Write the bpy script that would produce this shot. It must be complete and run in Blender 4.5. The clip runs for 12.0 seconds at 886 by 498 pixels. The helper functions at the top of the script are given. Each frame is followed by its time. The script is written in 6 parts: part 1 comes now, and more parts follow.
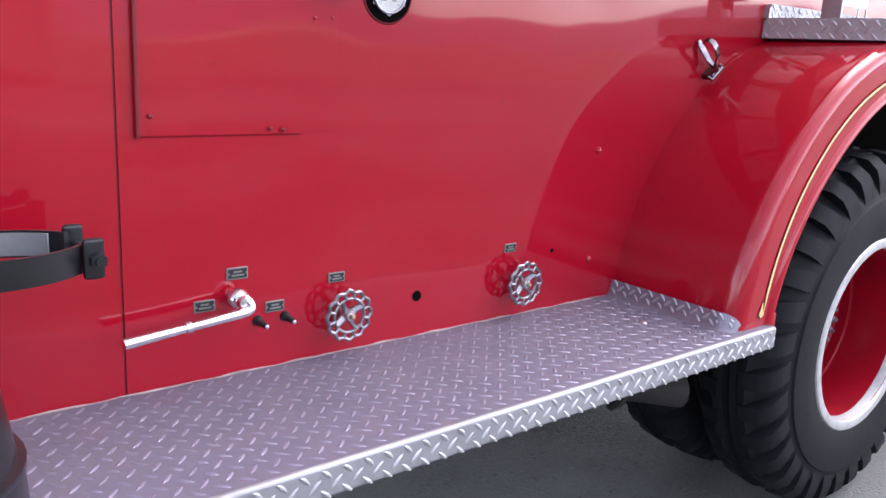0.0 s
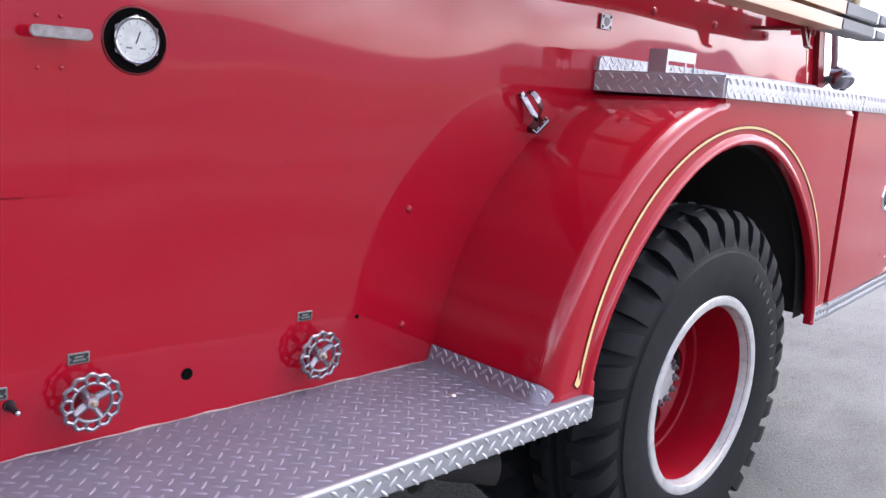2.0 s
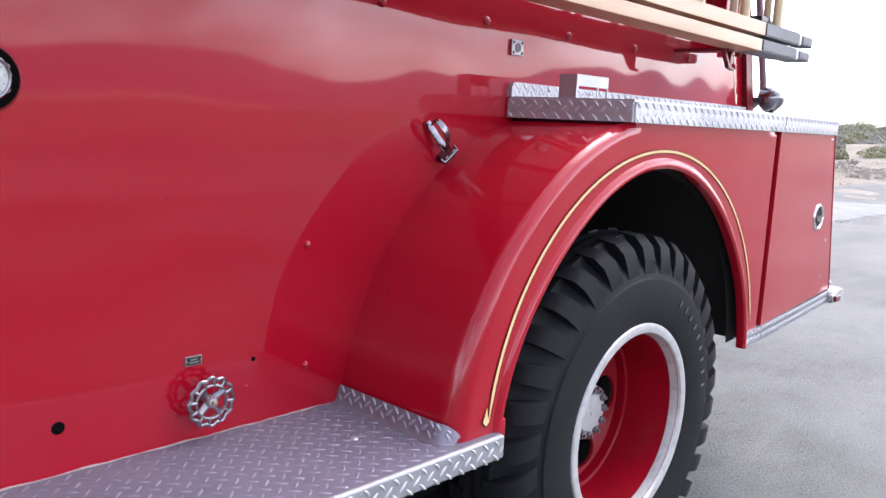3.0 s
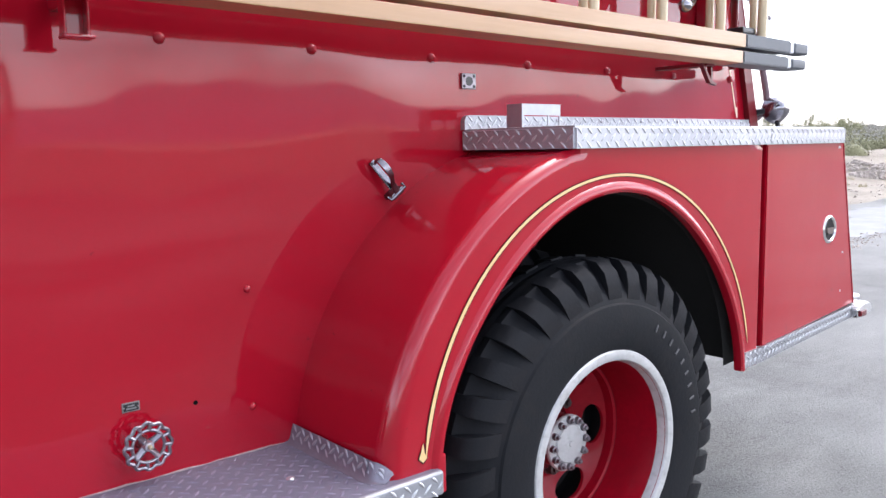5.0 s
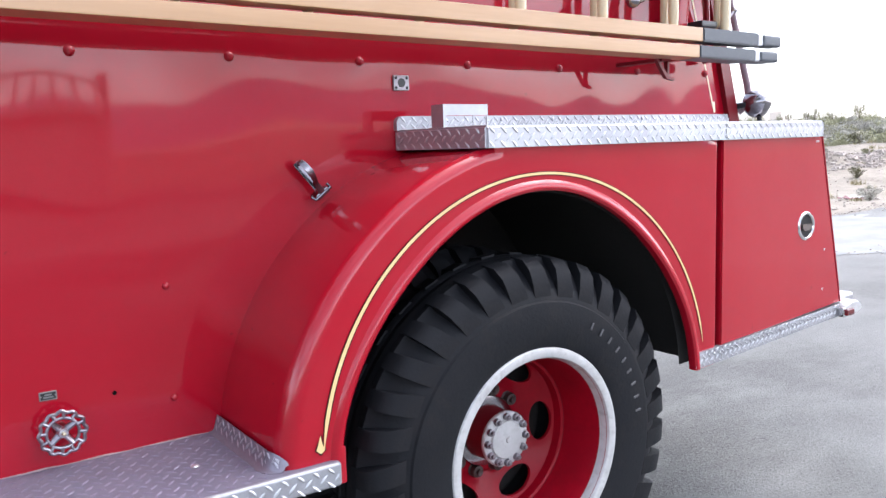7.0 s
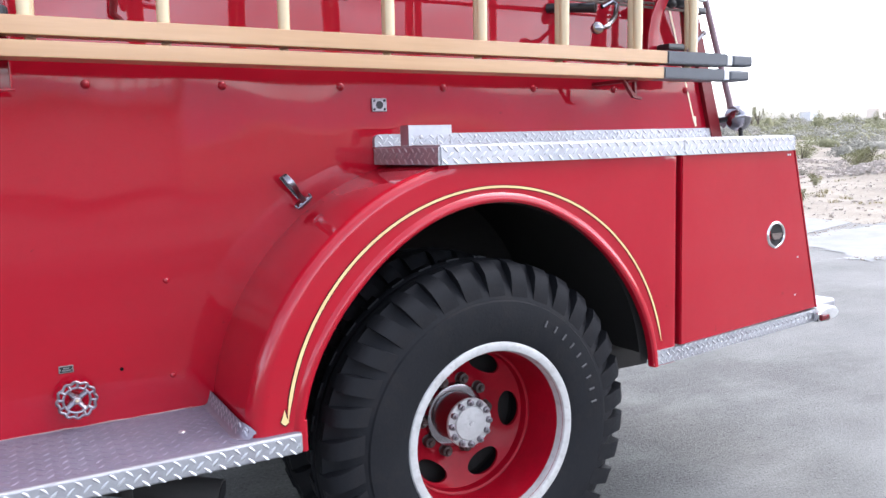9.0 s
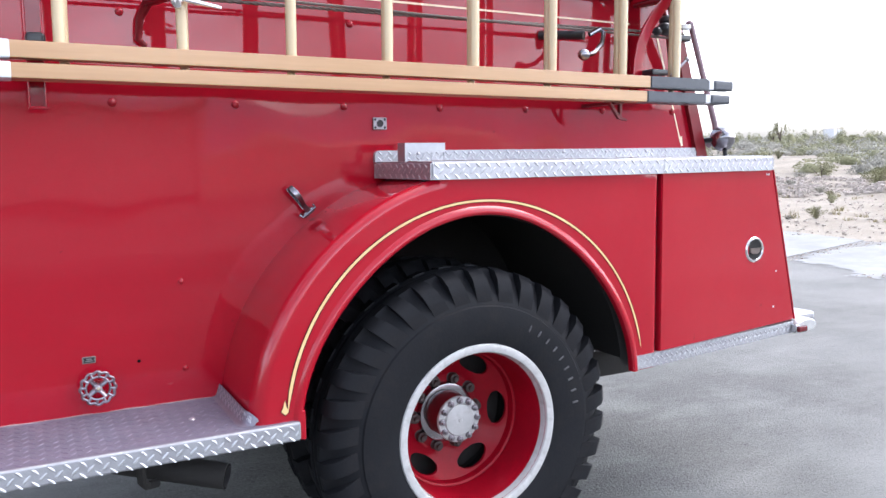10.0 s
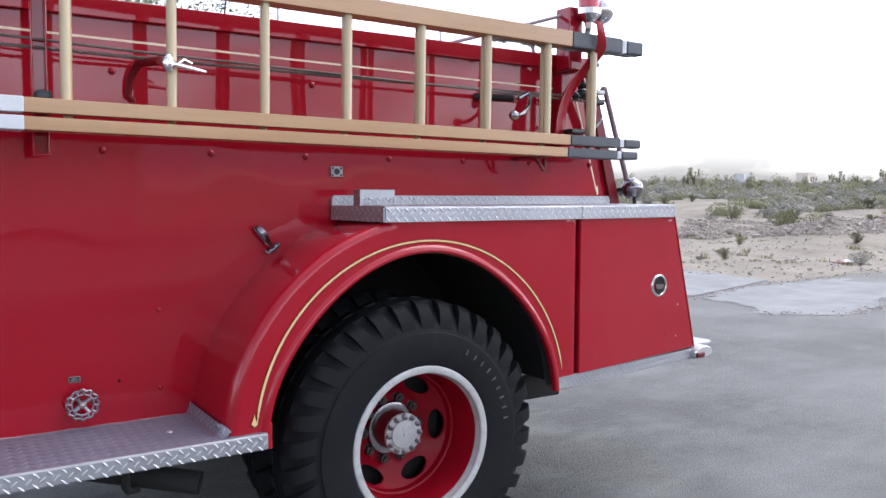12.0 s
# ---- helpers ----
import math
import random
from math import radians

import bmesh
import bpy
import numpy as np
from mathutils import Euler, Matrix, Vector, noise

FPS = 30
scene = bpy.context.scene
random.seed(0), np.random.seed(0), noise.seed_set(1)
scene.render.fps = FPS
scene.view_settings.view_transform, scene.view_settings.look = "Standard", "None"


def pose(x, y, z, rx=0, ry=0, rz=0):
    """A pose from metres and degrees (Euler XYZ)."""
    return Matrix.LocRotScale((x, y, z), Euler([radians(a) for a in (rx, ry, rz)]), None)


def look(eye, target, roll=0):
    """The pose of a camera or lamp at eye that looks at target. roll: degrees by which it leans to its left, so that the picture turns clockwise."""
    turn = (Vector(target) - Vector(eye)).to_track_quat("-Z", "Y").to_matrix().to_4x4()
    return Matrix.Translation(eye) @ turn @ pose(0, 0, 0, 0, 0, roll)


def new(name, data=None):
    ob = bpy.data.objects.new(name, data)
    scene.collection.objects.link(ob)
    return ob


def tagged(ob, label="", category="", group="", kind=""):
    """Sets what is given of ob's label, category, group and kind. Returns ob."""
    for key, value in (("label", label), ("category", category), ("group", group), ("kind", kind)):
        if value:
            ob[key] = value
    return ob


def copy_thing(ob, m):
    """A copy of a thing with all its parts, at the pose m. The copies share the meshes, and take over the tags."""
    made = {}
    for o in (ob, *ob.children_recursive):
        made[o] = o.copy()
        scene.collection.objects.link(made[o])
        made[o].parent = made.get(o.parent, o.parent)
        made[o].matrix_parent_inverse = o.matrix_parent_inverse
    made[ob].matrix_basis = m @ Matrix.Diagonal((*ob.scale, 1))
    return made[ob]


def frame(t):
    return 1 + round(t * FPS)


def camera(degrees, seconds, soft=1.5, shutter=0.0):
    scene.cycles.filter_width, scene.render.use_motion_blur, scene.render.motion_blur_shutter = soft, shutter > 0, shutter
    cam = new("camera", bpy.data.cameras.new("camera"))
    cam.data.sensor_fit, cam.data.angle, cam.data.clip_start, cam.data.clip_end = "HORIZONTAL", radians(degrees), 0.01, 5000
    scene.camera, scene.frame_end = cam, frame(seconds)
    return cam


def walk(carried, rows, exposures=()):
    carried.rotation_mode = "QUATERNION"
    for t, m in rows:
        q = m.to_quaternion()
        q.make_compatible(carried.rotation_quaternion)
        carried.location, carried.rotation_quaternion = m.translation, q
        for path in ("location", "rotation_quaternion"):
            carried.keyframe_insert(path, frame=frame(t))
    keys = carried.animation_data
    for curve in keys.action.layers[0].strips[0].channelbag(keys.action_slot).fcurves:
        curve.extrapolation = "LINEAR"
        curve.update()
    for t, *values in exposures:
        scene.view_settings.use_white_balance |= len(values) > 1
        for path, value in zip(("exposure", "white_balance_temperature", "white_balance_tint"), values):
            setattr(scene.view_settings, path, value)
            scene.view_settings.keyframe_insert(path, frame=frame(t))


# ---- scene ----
cam = camera(56.8, 12.0)
PATH = [
    (0, (-2.352, -1.287, 1.244), (-1.122, 0.221, 0.783), 3.0),
    (0.5, (-2.286, -1.319, 1.259), (-1.035, 0.177, 0.817), 3.3),
    (1, (-2.219, -1.334, 1.276), (-0.934, 0.138, 0.852), 3.5),
    (1.5, (-2.148, -1.331, 1.292), (-0.805, 0.095, 0.891), 4.0),
    (2, (-2.05, -1.34, 1.301), (-0.67, 0.058, 0.925), 4.1),
    (2.5, (-1.964, -1.366, 1.305), (-0.555, 0.012, 0.968), 3.5),
    (3, (-1.894, -1.401, 1.314), (-0.463, -0.038, 1.007), 2.8),
    (3.2, (-1.868, -1.412, 1.316), (-0.427, -0.057, 1.02), 2.4),
    (4.8, (-1.684, -1.599, 1.339), (-0.382, -0.101, 1.09), -0.7),
    (5, (-1.656, -1.638, 1.342), (-0.378, -0.119, 1.096), -1.0),
    (5.5, (-1.591, -1.722, 1.355), (-0.364, -0.164, 1.097), -1.2),
    (6, (-1.526, -1.78, 1.361), (-0.326, -0.199, 1.113), -1.3),
    (6.5, (-1.453, -1.842, 1.356), (-0.288, -0.234, 1.115), -1.5),
    (7, (-1.374, -1.909, 1.343), (-0.25, -0.275, 1.093), -1.8),
    (7.2, (-1.347, -1.931, 1.353), (-0.237, -0.29, 1.082), -1.8),
    (8.8, (-1.234, -2.272, 1.365), (-0.273, -0.534, 1.126), -2.2),
    (9, (-1.248, -2.312, 1.388), (-0.29, -0.574, 1.136), -1.6),
    (9.5, (-1.246, -2.44, 1.384), (-0.324, -0.681, 1.148), -0.3),
    (10, (-1.271, -2.528, 1.401), (-0.352, -0.766, 1.178), -0.8),
    (10.5, (-1.313, -2.605, 1.405), (-0.347, -0.865, 1.204), -0.4),
    (11, (-1.378, -2.681, 1.404), (-0.353, -0.972, 1.23), 0.0),
    (11.5, (-1.454, -2.75, 1.412), (-0.379, -1.071, 1.258), 0.2),
    (12, (-1.524, -2.821, 1.43), (-0.442, -1.144, 1.297), 0.2),
]
EXPOSURES = [(0, 1.69, 6050, 19.0), (1.5, 1.60, 6050, 18.5), (3, 1.58, 6050, 16.5), (5, 1.64, 6030, 14.0), (7, 1.74, 6000, 13.5),
             (9.5, 1.80, 5980, 13.2), (10.5, 1.60, 5960, 13.0), (11.5, 1.34, 5950, 13.0), (12, 1.06, 5950, 13.0)]
walk(cam, [(t, look(eye, target, roll)) for t, eye, target, roll in PATH], EXPOSURES)

# ---------------------------------------------------------------- world and light
world = bpy.data.worlds.new("sky")
scene.world = world
world.use_nodes = True
wn, wl = world.node_tree.nodes, world.node_tree.links
sky = wn.new("ShaderNodeTexSky")
sky.sky_type = "NISHITA"
sky.sun_disc = False
sky.sun_elevation, sky.sun_rotation = radians(58), radians(105)
sky.air_density, sky.dust_density, sky.ozone_density = 1.0, 4.0, 1.0
pale = wn.new("ShaderNodeHueSaturation")
pale.inputs["Saturation"].default_value = 0.42
wl.new(sky.outputs["Color"], pale.inputs["Color"])
coord = wn.new("ShaderNodeTexCoord")
flat = wn.new("ShaderNodeMapping")
flat.inputs["Scale"].default_value = (1.0, 1.0, 3.2)
wl.new(coord.outputs["Generated"], flat.inputs["Vector"])
cloud = wn.new("ShaderNodeTexNoise")
cloud.inputs["Scale"].default_value, cloud.inputs["Detail"].default_value, cloud.inputs["Roughness"].default_value = 3.4, 7.0, 0.58
wl.new(flat.outputs["Vector"], cloud.inputs["Vector"])
layer = wn.new("ShaderNodeMapRange")
for key, v in (("From Min", 0.36), ("From Max", 0.64), ("To Min", 0.62), ("To Max", 1.58)):
    layer.inputs[key].default_value = v
wl.new(cloud.outputs["Fac"], layer.inputs["Value"])
clouded = wn.new("ShaderNodeVectorMath")
clouded.operation = "SCALE"
wl.new(pale.outputs["Color"], clouded.inputs[0])
low = wn.new("ShaderNodeSeparateXYZ")
wl.new(coord.outputs["Generated"], low.inputs["Vector"])
haze = wn.new("ShaderNodeMapRange")
haze.interpolation_type = "SMOOTHSTEP"
for key, v in (("From Min", 0.0), ("From Max", 0.5), ("To Min", 2.25), ("To Max", 1.0)):
    haze.inputs[key].default_value = v
wl.new(low.outputs["Z"], haze.inputs["Value"])
bright = wn.new("ShaderNodeMath")
bright.operation = "MULTIPLY"
wl.new(layer.outputs["Result"], bright.inputs[0])
wl.new(haze.outputs["Result"], bright.inputs[1])
wl.new(bright.outputs["Value"], clouded.inputs["Scale"])
wl.new(clouded.outputs["Vector"], wn["Background"].inputs["Color"])
wn["Background"].inputs["Strength"].default_value = 0.15

sun_data = bpy.data.lights.new("sun", "SUN")
sun_data.energy, sun_data.angle, sun_data.color = 0.18, radians(40), (1.0, 0.97, 0.93)
sun = new("sun", sun_data)
sun.matrix_world = look((10.2, -2.7, 16.9), (0, 0, 0))


# ---------------------------------------------------------------- materials
def mix(nt, fac, a, b, mode="MIX"):
    n = nt.nodes.new("ShaderNodeMix")
    n.data_type, n.blend_type = "RGBA", mode
    for sock, v in ((n.inputs[0], fac), (n.inputs[6], a), (n.inputs[7], b)):
        if isinstance(v, (float, int)):
            sock.default_value = v
        elif isinstance(v, tuple):
            sock.default_value = (*v[:3], 1.0)
        else:
            nt.links.new(v, sock)
    return n.outputs[2]


def ramp(nt, src, lo, hi, a=0.0, b=1.0):
    n = nt.nodes.new("ShaderNodeMapRange")
    nt.links.new(src, n.inputs["Value"])
    for key, v in (("From Min", lo), ("From Max", hi), ("To Min", a), ("To Max", b)):
        n.inputs[key].default_value = v
    return n.outputs["Result"]


def noise_tex(nt, coord, scale, detail=4.0, rough=0.55, stretch=None):
    if stretch:
        m = nt.nodes.new("ShaderNodeMapping")
        m.inputs["Scale"].default_value = stretch
        nt.links.new(coord, m.inputs["Vector"])
        coord = m.outputs["Vector"]
    n = nt.nodes.new("ShaderNodeTexNoise")
    n.inputs["Scale"].default_value, n.inputs["Detail"].default_value, n.inputs["Roughness"].default_value = scale, detail, rough
    nt.links.new(coord, n.inputs["Vector"])
    return n.outputs["Fac"]


def surface(name, base, other, rough, big=3.0, fine=60.0, metal=0.0, coat=0.0, bump=0.0, bump_scale=60.0, wave=0.0,
            rough_to=None, grime=None, chips=0.0, grime_amount=0.3, stretch=None, per_piece=0.0, coat_rough=0.04, spec=0.5, speckle=0.0, coat_ior=1.5):
    """A surface with slow and fine variation of colour and gloss, grain, and some grime."""
    m = bpy.data.materials.new(name)
    m.use_nodes = True
    nt = m.node_tree
    p = nt.nodes["Principled BSDF"]
    tc = nt.nodes.new("ShaderNodeTexCoord").outputs["Object"]
    slow, quick = noise_tex(nt, tc, big, 5.0, 0.6, stretch), noise_tex(nt, tc, fine, 3.0, 0.6, stretch)
    col = mix(nt, ramp(nt, slow, 0.3, 0.7), base, other)
    col = mix(nt, ramp(nt, quick, 0.35, 0.75, 0.0, 0.5), col, other)
    if grime:
        patch = noise_tex(nt, tc, big * 2.3, 6.0, 0.7)
        col = mix(nt, ramp(nt, patch, 0.5, 0.75, 0.0, grime_amount), col, grime)
    if chips:
        col = mix(nt, ramp(nt, noise_tex(nt, tc, 17.0, 3.0, 0.6), 0.715, 0.745, 0.0, chips), col, (0.05, 0.004, 0.006))
        dust = noise_tex(nt, tc, 0.9, 6.0, 0.7, (1.0, 1.0, 0.6))
        col = mix(nt, ramp(nt, dust, 0.46, 0.74, 0.0, 0.16), col, (0.36, 0.05, 0.05))
    if speckle:
        grit = noise_tex(nt, tc, 70.0, 3.0, 0.75)
        col = mix(nt, ramp(nt, grit, 0.55, 0.66, 0.0, 0.6 * speckle), col, (0.215, 0.212, 0.20))
        col = mix(nt, ramp(nt, noise_tex(nt, tc, 48.0, 3.0, 0.75), 0.44, 0.33, 0.0, speckle), col, (0.022, 0.021, 0.020))
        drift = noise_tex(nt, tc, 2.2, 7.0, 0.7, (0.45, 1.0, 1.0))
        col = mix(nt, ramp(nt, drift, 0.47, 0.68, 0.0, 0.5 * speckle), col, (0.213, 0.212, 0.20))
        worn = noise_tex(nt, tc, 0.35, 5.0, 0.6)
        col = mix(nt, ramp(nt, worn, 0.42, 0.60, 0.0, 0.8 * speckle), col, (0.205, 0.206, 0.196))
        streak = noise_tex(nt, tc, 0.55, 6.0, 0.65, (0.35, 1.3, 1.0))
        col = mix(nt, ramp(nt, streak, 0.50, 0.68, 0.0, 0.6 * speckle), col, (0.074, 0.075, 0.071))
        # paler away from the truck along x: its oil and shade put into the colour
        axes = nt.nodes.new("ShaderNodeSeparateXYZ")
        nt.links.new(tc, axes.inputs["Vector"])
        off_truck_pale = nt.nodes.new("ShaderNodeMath")
        off_truck_pale.operation = "MULTIPLY"
        nt.links.new(ramp(nt, axes.outputs["X"], 1.5, 8.0, 0.0, 0.75), off_truck_pale.inputs[0])
        nt.links.new(ramp(nt, noise_tex(nt, tc, 1.1, 6.0, 0.65), 0.3, 0.7, 0.35, 1.0), off_truck_pale.inputs[1])
        col = mix(nt, off_truck_pale.outputs["Value"], col, (0.215, 0.207, 0.195))
        pebble = noise_tex(nt, tc, 26.0, 2.0, 0.6)
        col = mix(nt, ramp(nt, pebble, 0.68, 0.74, 0.0, 0.7 * speckle), col, (0.035, 0.034, 0.033))
    if per_piece:
        info = nt.nodes.new("ShaderNodeObjectInfo").outputs["Random"]
        hsv = nt.nodes.new("ShaderNodeHueSaturation")
        nt.links.new(ramp(nt, info, 0, 1, 1 - per_piece, 1 + per_piece), hsv.inputs["Value"])
        nt.links.new(col, hsv.inputs["Color"])
        col = hsv.outputs["Color"]
    nt.links.new(col, p.inputs["Base Color"])
    p.inputs["Metallic"].default_value = metal
    p.inputs["Specular IOR Level"].default_value = spec
    nt.links.new(ramp(nt, slow, 0.3, 0.7, rough, rough_to if rough_to is not None else min(1.0, rough + 0.12)), p.inputs["Roughness"])
    p.inputs["Coat Weight"].default_value, p.inputs["Coat Roughness"].default_value, p.inputs["Coat IOR"].default_value = coat, coat_rough, coat_ior
    normal = None
    if bump:
        b = nt.nodes.new("ShaderNodeBump")
        b.inputs["Strength"].default_value, b.inputs["Distance"].default_value = 1.0, bump
        nt.links.new(noise_tex(nt, tc, bump_scale, 4.0, 0.6, stretch), b.inputs["Height"])
        normal = b.outputs["Normal"]
    if wave:
        b = nt.nodes.new("ShaderNodeBump")
        b.inputs["Strength"].default_value, b.inputs["Distance"].default_value = 1.0, wave
        nt.links.new(noise_tex(nt, tc, 2.2, 1.0, 0.4), b.inputs["Height"])
        if normal:
            nt.links.new(normal, b.inputs["Normal"])
        normal = b.outputs["Normal"]
    if normal:
        nt.links.new(normal, p.inputs["Normal"])
        if coat and wave:
            nt.links.new(normal, p.inputs["Coat Normal"])
    return m


RED = surface("red_enamel", base=(0.33, 0.0021, 0.0132), other=(0.29, 0.0018, 0.0115), rough=0.5, chips=0.3, big=1.2, fine=40, coat=1.0, wave=0.0075,
              grime=(0.28, 0.006, 0.012), grime_amount=0.25, coat_rough=0.038, spec=0.04, coat_ior=1.475)
WHEEL_RED = surface("wheel_red_enamel", (0.29, 0.0018, 0.011), (0.22, 0.0016, 0.009), 0.5, big=5, fine=80, spec=0.08, coat=0.22, bump=0.0001, bump_scale=200, grime=(0.14, 0.006, 0.008), coat_rough=0.1)
DARK_RED = surface("dark_red_enamel", (0.17, 0.003, 0.008), (0.13, 0.003, 0.007), 0.4, big=4, spec=0.3, coat=0.25, grime=(0.06, 0.01, 0.01))
PLATE = surface("aluminium_tread_plate", (0.45, 0.455, 0.475), (0.34, 0.345, 0.365), 0.40, big=4, fine=90, metal=0.88, bump=0.0002, bump_scale=240, grime=(0.26, 0.23, 0.26), grime_amount=0.45)
# board top: darker and more mauve than the other tread plate
PLATE_BOARD = surface("mauve_tread_plate", (0.172, 0.166, 0.214), (0.128, 0.123, 0.164), 0.45, big=5, fine=120, metal=0.3, bump=0.0003, bump_scale=220, grime=(0.20, 0.15, 0.18), grime_amount=0.5)
LUG = surface("polished_tread_lugs", (0.52, 0.525, 0.545), (0.42, 0.425, 0.445), 0.40, big=6, fine=140, metal=0.88, bump=0.0002, bump_scale=260)
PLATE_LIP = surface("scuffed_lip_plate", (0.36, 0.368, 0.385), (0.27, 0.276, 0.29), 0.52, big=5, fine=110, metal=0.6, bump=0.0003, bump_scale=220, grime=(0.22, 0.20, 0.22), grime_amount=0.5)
CHROME = surface("chrome", (0.78, 0.77, 0.78), (0.66, 0.65, 0.66), 0.08, big=10, fine=160, metal=1.0, rough_to=0.2)
LUG_BOARD = surface("mauve_tread_lugs", (0.235, 0.215, 0.28), (0.18, 0.163, 0.22), 0.42, big=6, fine=140, metal=0.45, bump=0.0002, bump_scale=260)
CAST = surface("bright_cast_aluminium", (0.34, 0.32, 0.34), (0.21, 0.19, 0.21), 0.27, big=20, fine=160, metal=1.0, bump=0.0001, bump_scale=300)
STEEL = surface("brushed_steel", (0.55, 0.53, 0.56), (0.42, 0.41, 0.44), 0.3, big=12, fine=160, metal=0.9, bump=0.0001, bump_scale=300)
SILVER = surface("silver_paint", (0.55, 0.55, 0.545), (0.42, 0.42, 0.415), 0.34, big=14, fine=120, metal=0.35, bump=0.0002, bump_scale=160, grime=(0.20, 0.17, 0.155), grime_amount=0.55)
BRASS = surface("brass", (0.60, 0.53, 0.38), (0.5, 0.42, 0.28), 0.28, big=20, metal=1.0)
RUBBER = surface("tyre_rubber", (0.0050, 0.0056, 0.0074), (0.0092, 0.0098, 0.0118), 0.58, big=7, fine=70, bump=0.0008, bump_scale=110, grime=(0.022, 0.018, 0.016), grime_amount=0.35, spec=0.16)
BLACK = surface("black_paint", (0.005, 0.005, 0.0065), (0.010, 0.010, 0.012), 0.3, big=9, fine=120, spec=0.35, coat=0.3, bump=0.0002)
# grimy underside parts, and dark fill for shaded gaps and recesses
DARK = surface("grime_and_shade_dark", (0.008, 0.0072, 0.007), (0.016, 0.0145, 0.013), 0.8, big=6, fine=70, bump=0.001, bump_scale=90)
WOOD = surface("varnished_ladder_wood", (0.455, 0.268, 0.128), (0.335, 0.183, 0.078), 0.45, big=5.0, fine=60, coat=0.5, stretch=(0.12, 2.0, 2.0), bump=0.0003, bump_scale=60)
RUNG = surface("pale_rung_wood", (0.58, 0.47, 0.29), (0.46, 0.35, 0.20), 0.4, big=4, fine=60, coat=0.4, stretch=(2.0, 2.0, 0.12), bump=0.0003, bump_scale=60)
TIP = surface("black_ladder_tip", (0.045, 0.050, 0.060), (0.075, 0.081, 0.092), 0.42, big=8, fine=90, bump=0.0003)
AGED_CHROME = surface("aged_chrome", (0.24, 0.22, 0.24), (0.11, 0.10, 0.11), 0.14, big=30, fine=160, metal=1.0, rough_to=0.28)
WHITE = surface("white_paint", (0.62, 0.63, 0.65), (0.52, 0.53, 0.55), 0.45, big=9, fine=100)
GOLD = surface("gold_leaf_stripe", (0.77, 0.51, 0.25), (0.69, 0.43, 0.19), 0.45, big=20, fine=160)
STRIPE_EDGE = surface("black_stripe_outline", (0.012, 0.006, 0.006), (0.025, 0.010, 0.009), 0.7, spec=0.1)
TAG = surface("black_tag", (0.018, 0.02, 0.02), (0.035, 0.037, 0.037), 0.6, big=40, fine=300, spec=0.12)
ROPE = surface("wire_rope", (0.085, 0.066, 0.058), (0.16, 0.125, 0.108), 0.6, big=30, fine=300, metal=0.3, bump=0.0008, bump_scale=300)
RED_LENS = surface("red_lens", (0.55, 0.006, 0.035), (0.45, 0.005, 0.028), 0.12, coat=0.6)
WORN_CHROME = surface("worn_chrome", (0.36, 0.35, 0.37), (0.22, 0.21, 0.23), 0.1, big=30, fine=160, metal=1.0, rough_to=0.22)
# near-black that stands for the shade inside holes
VOID = surface("hollow_shade_black", (0.002, 0.002, 0.002), (0.003, 0.003, 0.003), 0.95, spec=0.05)
DARK_LENS = surface("dark_red_lens", (0.13, 0.004, 0.009), (0.10, 0.003, 0.007), 0.15, coat=0.5)
PALE_GOLD = surface("pale_gold_line", (0.90, 0.74, 0.56), (0.80, 0.62, 0.45), 0.4, big=20, fine=160)
PLATE_INK = surface("plate_lettering", (0.17, 0.17, 0.165), (0.12, 0.12, 0.115), 0.5, big=40, fine=300)
PLATE_RIM = surface("plate_rim", (0.22, 0.20, 0.19), (0.15, 0.135, 0.13), 0.5, big=40, fine=300, metal=0.3)
HANDLE = surface("worn_bare_metal", (0.34, 0.33, 0.33), (0.20, 0.17, 0.16), 0.5, big=60, fine=200, metal=0.3, bump=0.0003, bump_scale=200)
GLASS_DIAL = surface("weathered_dial", (0.56, 0.58, 0.55), (0.42, 0.44, 0.42), 0.3, big=60, fine=120, coat=0.5)
LINER = surface("grey_clamp_liner", (0.22, 0.23, 0.24), (0.16, 0.17, 0.175), 0.6, big=9, fine=120, bump=0.0003)
GREY_TUBE = surface("painted_grab_rail", (0.20, 0.13, 0.15), (0.26, 0.18, 0.20), 0.35, coat=0.4)
SEALANT = surface("aged_sealant", (0.40, 0.33, 0.31), (0.26, 0.16, 0.16), 0.7, big=30, fine=200)


CORD = surface("pale_cord", (0.42, 0.40, 0.39), (0.30, 0.28, 0.27), 0.8, big=60, fine=300, bump=0.0005, bump_scale=300)
SEAM = surface("dark_seam", (0.12, 0.004, 0.008), (0.19, 0.004, 0.009), 0.7, big=20, spec=0.1)
NUT = surface("dark_lug_nuts", (0.045, 0.035, 0.033), (0.08, 0.06, 0.055), 0.45, big=40, fine=200, metal=0.4)
BAR_GREY = surface("grey_lettering", (0.085, 0.085, 0.088), (0.05, 0.05, 0.053), 0.6, big=40, fine=200)
PLATE_KICK = surface("coved_tread_plate", (0.24, 0.225, 0.27), (0.165, 0.15, 0.185), 0.38, big=5, fine=120, metal=0.5, bump=0.0003, bump_scale=220, grime=(0.16, 0.13, 0.15), grime_amount=0.5)
LUG_KICK = surface("coved_tread_lugs", (0.46, 0.45, 0.49), (0.34, 0.33, 0.36), 0.32, big=6, fine=140, metal=0.6)


